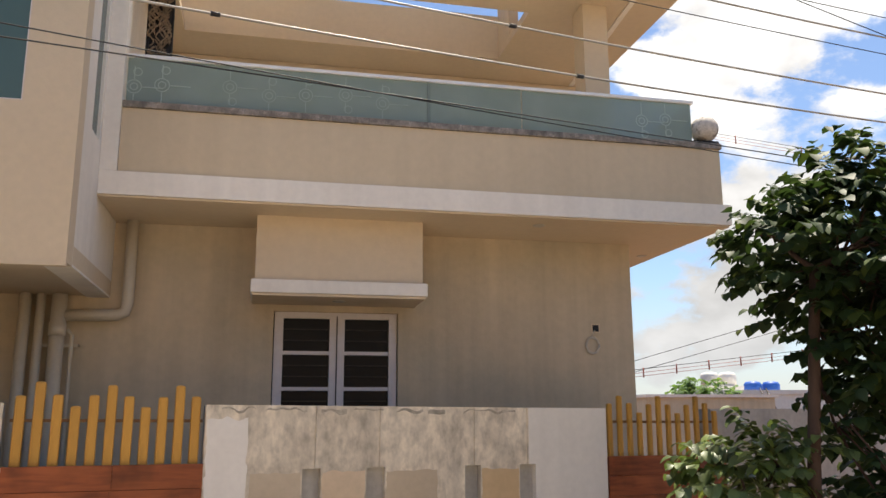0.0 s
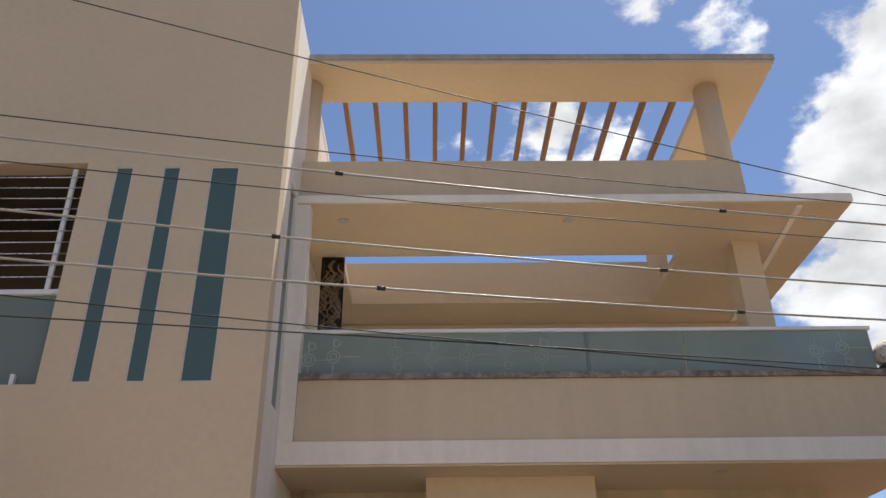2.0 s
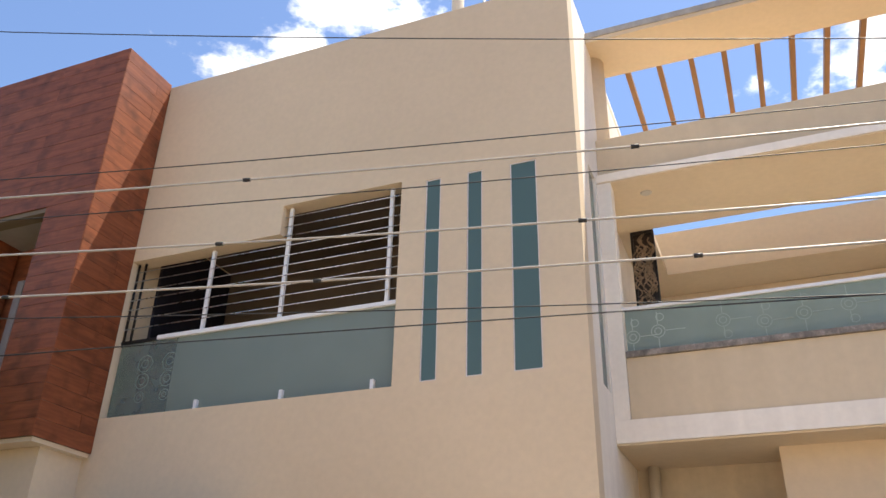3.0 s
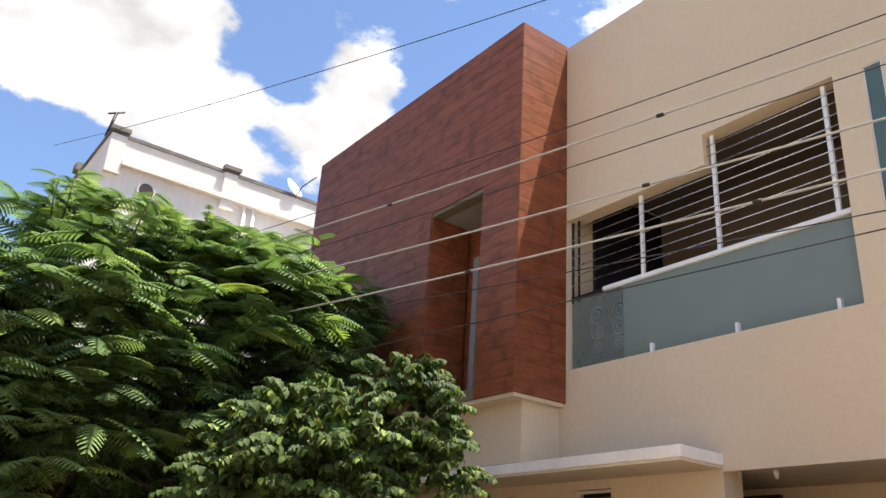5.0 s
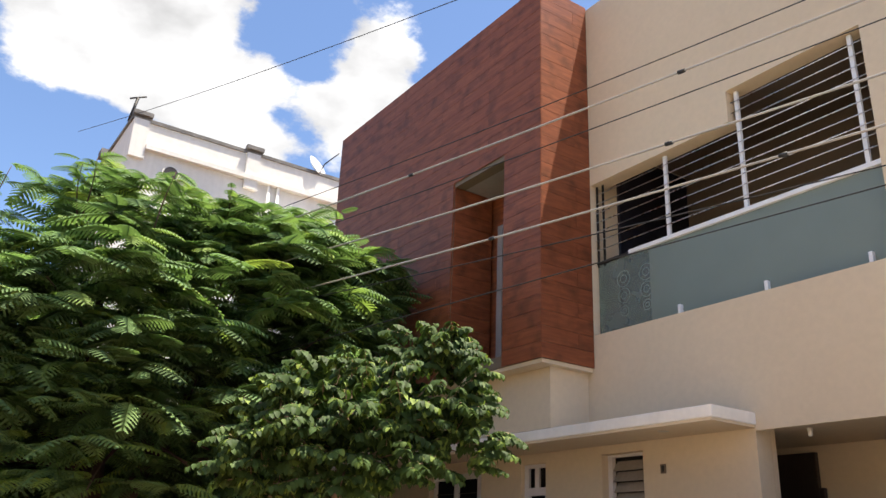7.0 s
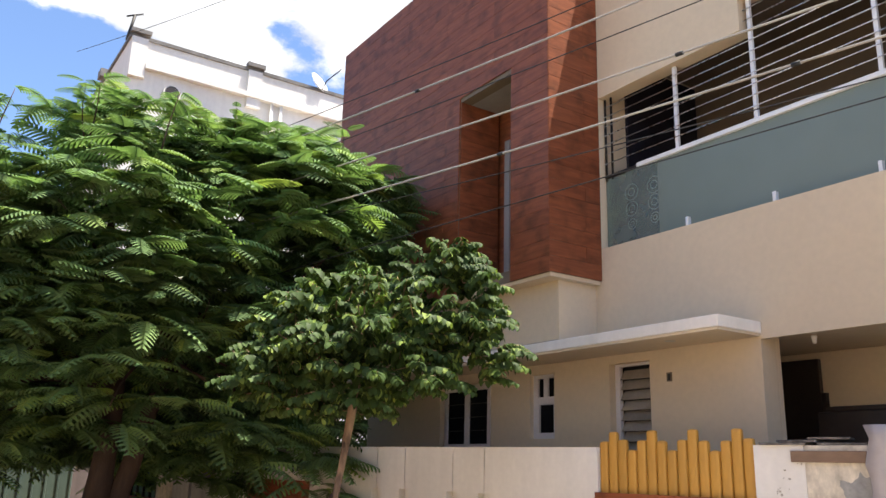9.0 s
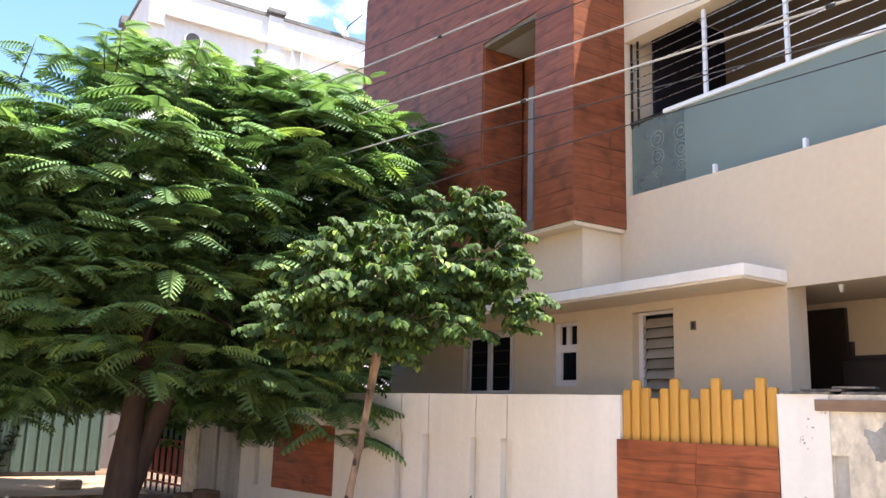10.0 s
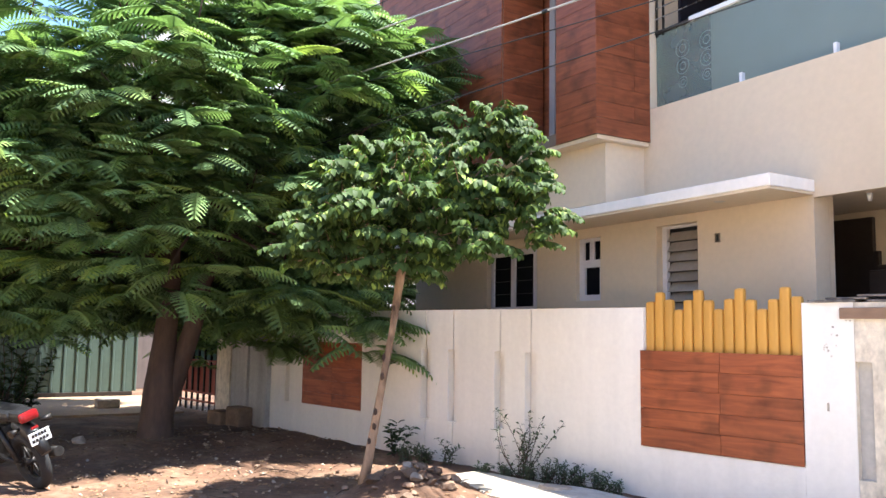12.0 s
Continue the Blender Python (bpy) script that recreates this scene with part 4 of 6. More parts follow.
# cement smear on the pier
bm = bmesh.new()
c = bm.verts.new((0.80, -0.003, 1.5))
ring = [bm.verts.new((0.80 + (0.12 + 0.04 * math.sin(3 * t) + 0.03 * noise.noise(Vector((4 * math.cos(t), 4 * math.sin(t), 0)))) * math.cos(t), 0.001, 1.50 + (0.17 + 0.05 * math.sin(2 * t + 1) + 0.05 * noise.noise(Vector((3 * math.cos(t), 3 * math.sin(t), 5)))) * math.sin(t))) for t in [2 * math.pi * i / 60 for i in range(60)]]
for a, b in zip(ring, ring[1:] + ring[:1]):
    bm.faces.new((c, a, b))
street("cement_smear", bm, mat("wet_cement_grey", (0.30, 0.285, 0.265), 0.9, 0.2, 4, 25, 0.4), pier, "grey cement smear")

# ---- overhead cables: heights along the street ----


def cable(name, label, knots, r, material, off=0.9, clamps=()):
    us, zs = np.array([k[0] for k in knots]), np.array([k[1] for k in knots])
    c = np.polyfit(us, zs, 2)
    lo, hi = -15.0, 17.0
    t = thing(name, STREET @ Vector((0, -off, np.polyval(c, 0))), label, "cable", "overhead street cables")
    pts = [STREET @ Vector((u, -off, float(np.polyval(c, u)))) for u in np.linspace(lo, hi, 60)]
    part("strand", tube(bmesh.new(), pts, r, 7), material, t)
    for u in clamps:
        a, b = [STREET @ Vector((q, -off, float(np.polyval(c, q)))) for q in (u - 0.035, u + 0.035)]
        part("clamp", tube(bmesh.new(), [a, b], r * 1.9, 8), WIRE_DARK, t)


cable("power_cable", "thick pale aluminium overhead cable with dark clamps", [(-6.0, 5.98), (-3.42, 5.935), (0.1, 5.86), (3.77, 5.84), (7.47, 5.88), (11.45, 6.01)], 0.0105, WIRE_PALE, clamps=(-3.4, 0.14, 3.73, 7.45))
cable("power_cable", "thick pale aluminium overhead cable with dark clamps", [(-4.6, 5.30), (-3.03, 5.28), (-0.05, 5.18), (3.26, 5.144), (6.74, 5.165), (11.36, 5.294)], 0.0105, WIRE_PALE, clamps=(-0.03, 3.24, 6.72))
cable("power_cable", "thick pale aluminium overhead cable with dark clamps", [(-4.2, 4.83), (-2.14, 4.78), (0.97, 4.75), (4.15, 4.74), (7.42, 4.805), (11, 4.93)], 0.0105, WIRE_PALE, clamps=(-2.1, 0.95, 4.13, 7.42))
cable("service_wire", "thin black overhead wire", [(-11.62, 9.87), (-5.04, 8.557), (-0.56, 7.74), (3.3, 7.115), (7.6, 6.515), (11.63, 6.05)], 0.006, WIRE_DARK)
cable("service_wire", "thin black overhead wire", [(-0.88, 6.09), (1.45, 6.05), (3.27, 6.072), (7.5, 6.12), (11.72, 6.27)], 0.0055, WIRE_DARK)
cable("service_wire", "thin black overhead wire", [(-1.44, 5.61), (0.5, 5.625), (3.28, 5.63), (7.25, 5.66), (11.55, 5.80)], 0.0055, WIRE_DARK)
cable("service_wire", "thin black overhead wire", [(-0.26, 4.49), (1.85, 4.41), (3.29, 4.38), (6.89, 4.30), (8.98, 4.28)], 0.0055, WIRE_DARK)
cable("service_wire", "thin black overhead wire", [(-0.87, 4.224), (1.65, 4.27), (3.29, 4.285), (4.28, 4.33), (6.9, 4.335)], 0.006, WIRE_DARK)

# ---- trees ----


def branch(bm, a, b, r0, r1, rng, bend=0.12, n=6, sides=8):
    a, b = Vector(a), Vector(b)
    d = b - a
    off = Vector((rng.uniform(-1, 1), rng.uniform(-1, 1), rng.uniform(-0.3, 0.6))) * d.length * bend
    pts = [a + d * (i / n) + off * math.sin(math.pi * i / n) for i in range(n + 1)]
    tube(bm, pts, [r0 + (r1 - r0) * i / n for i in range(n + 1)], sides)
    return pts


def leafy_mesh(name, verts, faces, material, parent, label):
    me = bpy.data.meshes.new(name)
    me.from_pydata(verts, [], faces)
    me.polygons.foreach_set("use_smooth", [True] * len(faces))
    me.materials.append(material)
    ob = new(name, me)
    ob.parent = parent
    ob.matrix_parent_inverse = parent.matrix_basis.inverted()
    return tagged(ob, label)


def frond(V, F, root, d, length, rng, pairs=12):
    """One feathery leaf: an arching midrib with a comb of drooping narrow pinnae on both sides, all one island."""
    side = d.cross(Vector((0, 0, 1)))
    side = side.normalized() if side.length > 1e-3 else Vector((1, 0, 0))
    side = (side + Vector((0, 0, rng.uniform(-0.25, 0.25)))).normalized()
    droop, sag, wide = rng.uniform(0.2, 0.6), rng.uniform(0.15, 0.5), rng.uniform(0.24, 0.31)
    step = length / pairs
    prev = None
    for i in range(pairs + 1):
        s = i / pairs
        p = root + d * (length * s) + Vector((0, 0, -1)) * (length * droop * s * s)
        t = (d + Vector((0, 0, -2 * droop * s))).normalized()
        up = side.cross(t).normalized()
        k = len(V)
        V.append(tuple(p))
        if prev is not None and i > 1:
            w = length * wide * math.sin(math.pi * (0.14 + 0.8 * s)) ** 0.6 * rng.uniform(0.92, 1.05)
            for sg in (1, -1):
                o = (side * sg + t * 0.32).normalized()
                m, e = p + o * w * 0.55 - up * w * sag * 0.3, p + o * w - up * w * sag
                n = len(V)
                V.extend([tuple(m - t * step * 0.62), tuple(m), tuple(e - t * step * 0.38), tuple(e)])
                F.append((prev, k, n + 1, n))
                F.append((n, n + 1, n + 3, n + 2))
        prev = k


def leaf(V, F, root, d, up, length, width):
    """One broad leaf: folded along its midrib and curved, pointed at the tip."""
    side = d.cross(up).normalized()
    up = side.cross(d).normalized()
    k = len(V)
    mid = root + d * length * 0.5 + up * length * 0.06
    tip = root + d * length - up * length * 0.14
    l1, r1 = root + d * length * 0.33 + side * width * 0.5 + up * length * 0.14, root + d * length * 0.33 - side * width * 0.5 + up * length * 0.14
    l2, r2 = root + d * length * 0.72 + side * width * 0.38 + up * length * 0.05, root + d * length * 0.72 - side * width * 0.38 + up * length * 0.05
    V.extend([tuple(q) for q in (root, l1, l2, tip, r2, r1, mid)])
    F.extend([(k, k + 6, k + 1), (k + 1, k + 6, k + 2), (k + 2, k + 6, k + 3), (k, k + 5, k + 6), (k + 5, k + 4, k + 6), (k + 4, k + 3, k + 6)])


def in_lobe(rng, lobe, shell):
    (cx, cy, cz), (rx, ry, rz) = lobe
    while True:
        v = Vector((rng.uniform(-1, 1), rng.uniform(-1, 1), rng.uniform(-1, 1)))
        if shell < v.length < 1:
            break
    return Vector((cx + v.x * rx, cy + v.y * ry, cz + v.z * rz)), v


def feathery_tree():
    rng = random.Random(21)
    t = thing("shade_tree", (-12.0, 2.5, 0), "large shade tree with feathery green leaves and a brown trunk", "tree")
    bm = bmesh.new()
    tube(bm, [(-11.98, 2.50, -0.15), (-11.99, 2.50, 0.10), (-12.0, 2.51, 0.35), (-12.0, 2.53, 0.7), (-12.0, 2.55, 1.0), (-12.0, 2.57, 1.47), (-12.02, 2.62, 2.25), (-12.0, 2.6, 3.1)], [0.33, 0.25, 0.225, 0.225, 0.20, 0.155, 0.13, 0.10], 14)
    # rear lobes near x -15.5 and -17.5 are added to shade fence and apron
    lobes = [((-12.2, 0.2, 3.9), (2.0, 2.0, 1.5)), ((-11.9, 2.0, 4.7), (2.2, 1.9, 1.6)), ((-11.7, 4.2, 5.25), (1.8, 1.5, 1.6)), ((-10.9, 2.4, 3.3), (1.7, 2.7, 1.4)),
             ((-11.6, 4.6, 2.7), (1.4, 1.2, 1.25)), ((-12.8, -1.8, 3.2), (2.0, 1.6, 1.6)), ((-14.0, 2.3, 3.7), (2.2, 2.8, 1.7)), ((-11.3, 0.4, 2.3), (1.5, 1.9, 0.9)), ((-11.5, 5.4, 5.75), (1.1, 0.85, 0.8)),
             ((-15.5, 0.5, 3.2), (1.8, 2.4, 1.5)), ((-12.6, 3.8, 2.5), (1.2, 1.3, 0.9)),
             ((-11.2, 0.2, 1.95), (1.3, 1.5, 0.7)), ((-11.3, 4.4, 2.0), (1.0, 1.2, 0.75)), ((-17.5, 1.0, 4.0), (2.2, 2.8, 1.3)), ((-14.5, -1.5, 2.4), (1.5, 1.5, 1.2)), ((-13.5, 4.2, 2.2), (1.2, 0.9, 0.8)), ((-14.3, 2.6, 2.5), (1.4, 1.6, 0.8)), ((-12.6, 2.8, 2.9), (1.8, 2.8, 0.9)),
             ((-11.4, 2.2, 5.4), (1.7, 2.3, 0.85)), ((-11.0, 2.0, 4.3), (1.2, 2.4, 1.1)), ((-11.3, 4.6, 1.75), (0.8, 0.9, 0.5)), ((-11.4, 0.9, 1.85), (1.0, 1.0, 0.45)), ((-13.6, 3.2, 2.2), (1.0, 1.3, 0.7)), ((-13.4, 1.2, 2.3), (1.0, 1.3, 0.7)), ((-12.4, 3.6, 2.1), (0.8, 0.7, 0.55)), ((-12.6, 4.9, 2.5), (1.4, 1.1, 0.6)), ((-13.0, 2.4, 2.1), (1.5, 1.8, 0.5)), ((-9.85, 4.71, 1.59), (0.35, 0.4, 0.3)), ((-10.45, 4.08, 1.98), (0.7, 0.6, 0.4)), ((-11.9, 4.4, 6.1), (1.3, 1.5, 0.6)), ((-11.6, 5.2, 5.3), (1.2, 1.0, 1.0)), ((-14.9, 7.2, 2.5), (0.9, 1.3, 1.3)), ((-9.9, 5.1, 3.5), (0.8, 0.9, 0.6)), ((-14.6, 5.0, 2.5), (1.3, 1.2, 1.3)), ((-15.6, 4.4, 1.9), (1.3, 1.2, 1.0)), ((-13.6, 0.6, 1.95), (1.2, 1.6, 0.6)), ((-14.6, 2.0, 1.9), (1.2, 1.5, 0.5)), ((-11.7, 2.75, 6.3), (1.0, 1.2, 0.45))]
    # the upper storeys of the crown overhang the lower ones
    lobes = [((c[0] + (0.6 if c[2] > 3.8 else -1.15 if c[2] < 2.8 else -0.2 if c[2] < 3.8 else 0.0), c[1], c[2] - (0.45 if c[2] > 3.8 else 0.0)), r) if -12.9 < c[0] < -10.8 else (c, r) for c, r in lobes]
    tips = [(-12.4, 0.6, 3.6), (-12.0, 2.3, 5.0), (-11.7, 4.2, 4.5), (-11.0, 2.6, 3.4), (-11.5, 4.4, 2.8), (-12.9, -1.2, 3.3), (-13.4, 2.5, 4.2), (-11.1, 0.9, 2.6)]
    tube(bm, [(-11.99, 2.60, 0.4), (-11.97, 2.68, 0.75), (-11.95, 2.78, 1.1), (-11.93, 2.90, 1.5), (-11.9, 3.06, 2.25), (-11.88, 3.3, 2.9)], [0.13, 0.15, 0.14, 0.13, 0.11, 0.09], 12)
    for i, e in enumerate(tips):
        s = (-12.01, 2.61, 2.6) if e[1] < 2.5 else (-11.89, 3.18, 2.6)
        pts = branch(bm, s, e, 0.10, 0.03, rng, 0.1)
        for j in range(7):
            q, _ = in_lobe(rng, lobes[i], 0.4)
            branch(bm, pts[rng.randint(2, 5)], q, 0.03, 0.008, rng, 0.12, 5, 5)
    bmesh.ops.translate(bm, verts=bm.verts, vec=(0.04, 0.08, 0))
    part("trunk", bm, BARK, t, "brown forked trunk")
    V, F = [], []
    counts = [260, 280, 230, 340, 340, 260, 320, 300, 150, 380, 220, 190, 220, 450, 180, 170, 200, 380, 190, 170, 170, 120, 210, 200, 90, 220, 220, 34, 90, 170, 170, 420, 150, 300, 220, 190, 150, 120]
    # leaves stand in whorls on flat storeys of twigs
    for lobe, n in zip(lobes, counts):
        for _ in range(round(n * (0.5 if lobe[0][2] > 2.8 else 0.42 if lobe[0][1] > 3.0 else 0.28))):
            p, v = in_lobe(rng, lobe, 0.35)
            wave = 0.22 * noise.noise(Vector((p.x * 0.8, p.y * 0.8, 3.0)))
            p.z = (math.floor((p.z + wave) / 0.36) + rng.uniform(-0.12, 0.12) + 0.5) * 0.36 - wave
            if v.z < -0.6 and rng.random() < 0.4:
                continue
            if p.y > 6.2 and p.x > -13.9:
                continue
            out = math.atan2(p.y - 2.5 + v.y * 2, p.x + 12.0 + v.x * 2)
            for q in range(rng.choice((4, 5, 5, 6))):
                a = out + rng.gauss(0, 1.15)
                d = Vector((math.cos(a), math.sin(a), rng.uniform(-0.05, 0.42))).normalized()
                frond(V, F, p + Vector((0, 0, rng.uniform(-0.05, 0.1))), d, rng.uniform(0.4, 0.72), rng)
    bm = bmesh.new()
    for _ in range(46):
        p, v = in_lobe(rng, lobes[rng.choice((0, 1, 2, 8, 18, 19, 29))], 0.8)
        if v.z < 0.45:
            continue
        e = p + Vector((rng.uniform(-0.15, 0.15), rng.uniform(-0.15, 0.15), rng.uniform(0.35, 0.6)))
        pts = branch(bm, p - Vector((0, 0, 0.3)), e, 0.012, 0.004, rng, 0.06, 6, 5)
        for q in pts[3:]:
            for _ in range(2):
                a = rng.uniform(0, 6.28)
                frond(V, F, q, Vector((math.cos(a), math.sin(a), rng.uniform(0.1, 0.6))).normalized(), rng.uniform(0.22, 0.42), rng, 10)
    tagged(part("crown_twigs", bm, BARK, t), "thin brown twigs above the crown", kind="stuff")
    leafy_mesh("crown", V, F, LEAF_FERN, t, "feathery bright green crown")


def broad_tree(name, label, base, trunk_pts, radii, lobes, counts, leaf_len, material, bark, seed, shoot=0.38, shell=0.45, leaves=9, wide=0.66, rise=0.25, fall=0.35, whorl=0):
    rng = random.Random(seed)
    t = thing(name, base, label, "tree")
    bm = bmesh.new()
    tube(bm, trunk_pts, radii, 12)
    top = Vector(trunk_pts[-1])
    V, F = [], []
    for lobe, n in zip(lobes, counts):
        c = Vector(lobe[0])
        start = top if c.z > top.z - 0.4 else Vector(trunk_pts[-2])
        pts = branch(bm, start, c, radii[-1] * (0.7 if c.z > top.z - 0.4 else 0.35), 0.01, rng, 0.12)
        for _ in range(n):
            p, v = in_lobe(rng, lobe, shell)
            if rng.random() < 0.1:
                branch(bm, pts[rng.randint(2, 6)], p, 0.011, 0.005, rng, 0.1, 4, 5)
            for q in range(whorl):
                # a leafy shoot rises or reaches out and hangs at its tip, leaflets drooping in pairs all along
                d = Vector((v.x * 1.1 + rng.gauss(0, 0.35), v.y * 1.1 + rng.gauss(0, 0.35), 0.3 + 0.9 * max(0.0, v.z) + rng.uniform(0, 0.4))).normalized()
                sd = d.cross(Vector((0, 0, 1))).normalized()
                sd = (sd + Vector((rng.uniform(-0.4, 0.4), rng.uniform(-0.4, 0.4), 0))).normalized()
                L = shoot * rng.uniform(0.7, 1.2)
                branch(bm, p, p + d * L * 0.8 - Vector((0, 0, fall * L * 0.6)), 0.005, 0.003, rng, 0.05, 3, 4)
                for i in range(1, leaves + 1):
                    s = i / leaves
                    c = p + d * (L * s) - Vector((0, 0, fall * L * s * s))
                    tan = (d - Vector((0, 0, 2 * fall * s))).normalized()
                    for sg in (1, -1):
                        ld = (sd * sg * rng.uniform(0.5, 0.9) + tan * 0.25 - Vector((0, 0, rng.uniform(0.35, 0.95)))).normalized()
                        up = (Vector((0, 0, 0.7)) + d * 0.5 + sd * sg * 0.5 + Vector((rng.uniform(-1, 1), rng.uniform(-1, 1), 0)) * 0.3).normalized()
                        k = leaf_len * rng.uniform(0.75, 1.1) * (1 - 0.35 * max(0.0, 2 * s - 1))
                        leaf(V, F, c, ld, up, k, k * wide)
            if whorl:
                continue
            d = (Vector((v.x, v.y, v.z * 0.5 + rise)) + Vector((rng.uniform(-1, 1), rng.uniform(-1, 1), rng.uniform(-0.3, 0.5))) * 0.5).normalized()
            sd = d.cross(Vector((0, 0, 1))).normalized()
            m = rng.randint(leaves - 2, leaves + 2)
            L = shoot * rng.uniform(0.7, 1.2)
            for i in range(m):
                s = i / m
                q = p + d * (L * s) - Vector((0, 0, fall * L * s * s))
                ld = (sd * (1 if i % 2 else -1) * 0.8 + d * 0.5 + Vector((0, 0, rng.uniform(-1.0, -0.3)))).normalized()
                up = (Vector((0, 0, 1)) + Vector((rng.uniform(-1, 1), rng.uniform(-1, 1), 0)) * 0.4).normalized()
                k = leaf_len * rng.uniform(0.7, 1.15) * (1 - 0.3 * s)
                leaf(V, F, q, ld, up, k, k * wide * rng.uniform(0.88, 1.12))
    part("trunk", bm, bark, t, "slender pale brown trunk")
    leafy_mesh("crown", V, F, material, t, "broad glossy green leaves")


feathery_tree()
broad_tree("street_tree", "young street tree with broad glossy leaves and a thin leaning trunk", (-7.55, 3.53, 0),
           [(-7.53, 3.57, -0.1), (-7.49, 3.65, 0.4), (-7.45, 3.74, 1.0), (-7.41, 3.83, 1.6), (-7.39, 3.90, 2.14), (-7.37, 3.95, 2.5)], [0.06, 0.046, 0.036, 0.032, 0.045, 0.028],
           [((-7.3, 3.95, 3.0), (0.8, 0.8, 0.42)), ((-7.55, 3.4, 2.68), (0.5, 0.42, 0.38)), ((-6.98, 4.65, 3.15), (0.5, 0.45, 0.5)), ((-7.2, 4.1, 2.45), (0.6, 0.65, 0.3)), ((-6.85, 4.95, 2.75), (0.32, 0.28, 0.35)), ((-6.98, 4.65, 3.62), (0.3, 0.3, 0.16)), ((-7.7, 3.2, 2.4), (0.35, 0.3, 0.28)), ((-7.4, 3.7, 2.25), (0.6, 0.5, 0.25))],
           [105, 56, 78, 56, 32, 22, 26, 34], 0.12, LEAF_BROAD, BARK_PALE, 5, 0.36, 0.45, 8, 0.66, fall=0.5, whorl=2)
young = bpy.data.objects["street_tree"]
for k, (z, turn) in enumerate(((0.24, 200), (0.52, 250), (0.66, 290), (0.80, 265), (1.14, 275), (1.32, 230), (1.8, 280))):
    f = (z - 0.4) / 1.74
    c = Vector((-7.49 + 0.10 * f, 3.65 + 0.25 * f, z))
    r = 0.046 - 0.012 * max(0.0, f)
    a = radians(turn + 45)
    bm = bmesh.new()
    bmesh.ops.create_icosphere(bm, subdivisions=2, radius=1.0)
    for v in bm.verts:
        v.co *= 1 + 0.3 * noise.noise(v.co * 2 + Vector((k, 0, 0)))
    bmesh.ops.transform(bm, matrix=Matrix.Translation(c + Vector((math.cos(a), math.sin(a), 0)) * r * 0.78) @ pose(0, 0, 0, 0, 0, turn + 45) @ Matrix.Diagonal((0.014, 0.022, 0.04, 1)), verts=bm.verts)
    part("bark_scar", bm, SCAR, young, "dark bark scar")
broad_tree("street_tree", "dark leafy street tree with a straight thin trunk", (4.2, 6.0, 0),
           [(4.12, 6.0, -0.1), (4.2, 6.0, 0.6), (4.27, 6.0, 1.4), (4.38, 6.0, 2.4), (4.45, 6.02, 2.9)], [0.06, 0.055, 0.05, 0.045, 0.04],
           [((4.75, 6.0, 3.0), (0.72, 0.8, 0.75)), ((5.2, 6.1, 3.32), (0.8, 0.8, 0.72)), ((4.15, 6.0, 3.15), (0.42, 0.5, 0.28)), ((4.9, 6.0, 2.3), (0.42, 0.5, 0.5)), ((5.4, 6.1, 2.6), (0.6, 0.6, 0.7)), ((5.25, 6.0, 1.5), (0.55, 0.5, 0.65)), ((5.0, 5.9, 0.75), (0.5, 0.5, 0.55))],
           [150, 150, 24, 60, 80, 95, 75], 0.165, LEAF_DARK, BARK, 8, 0.40, 0.4, 9, 0.8)
broad_tree("roadside_shrub", "leafy green shrub in front of the boundary wall", (3.95, 6.3, 0),
           [(3.95, 6.3, -0.05), (3.93, 6.3, 0.3), (3.93, 6.3, 0.7)], [0.03, 0.025, 0.02],
           [((3.75, 6.2, 1.25), (0.42, 0.4, 0.3)), ((4.1, 6.3, 1.4), (0.42, 0.4, 0.28)), ((3.95, 6.2, 0.8), (0.45, 0.4, 0.35))],
           [34, 34, 34], 0.16, leaf_mat("fresh_green_leaf", (0.10, 0.14, 0.045), (0.24, 0.28, 0.08), 0.45), BARK, 9, 0.32, 0.2)

# ---- old white building beyond the neighbour's plot ----
old = thing("old_white_building", (-26, 5, 0), "old white limewashed building with a dark stained parapet", "building")
XO, YO, ZO = -26.0, 4.86, 15.05
part("wall", boxed(XO - 9, XO, YO, YO + 13, 0, ZO - 0.12), OLD_WHITE, old)
bm = boxed(XO - 9, XO + 0.06, YO - 0.06, YO + 0.14, ZO - 0.12, ZO)
box(bm, XO - 0.14, XO + 0.06, YO + 0.142, YO + 13, ZO - 0.12, ZO)
part("coping", bm, OLD_DARK, old, "dark mossy parapet coping")
for y in (YO + 0.25, YO + 4.2, YO + 8.2):
    part("pilaster", boxed(XO + 0.002, XO + 0.16, y - 0.25, y + 0.25, ZO - 1.5, ZO - 0.123), OLD_WHITE, old)
    part("pilaster_cap", boxed(XO + 0.0, XO + 0.24, y - 0.32, y + 0.32, ZO + 0.002, ZO + 0.14), OLD_DARK, old)
part("pilaster_cap", boxed(XO - 4.3, XO - 3.8, YO - 0.2, YO + 0.2, ZO + 0.002, ZO + 0.3), OLD_DARK, old)
part("cornice", boxed(XO + 0.002, XO + 0.22, YO + 0.5, YO + 13, ZO - 1.15, ZO - 0.98), OLD_WHITE, old)
part("sunshade", boxed(XO + 0.002, XO + 0.6, YO + 3.6, YO + 6.6, ZO - 2.6, ZO - 2.45), OLD_WHITE, old)
w = part("window", boxed(XO + 0.01, XO + 0.05, YO + 4.4, YO + 5.6, ZO - 4.2, ZO - 2.8), DARK, old)
bm = tube(bmesh.new(), [(XO + 0.002, YO + 1.45, ZO - 1.75), (XO + 0.12, YO + 1.45, ZO - 1.75)], 0.29, 24)
v = part("round_ventilator", bm, OLD_WHITE, old, "round ventilator opening")
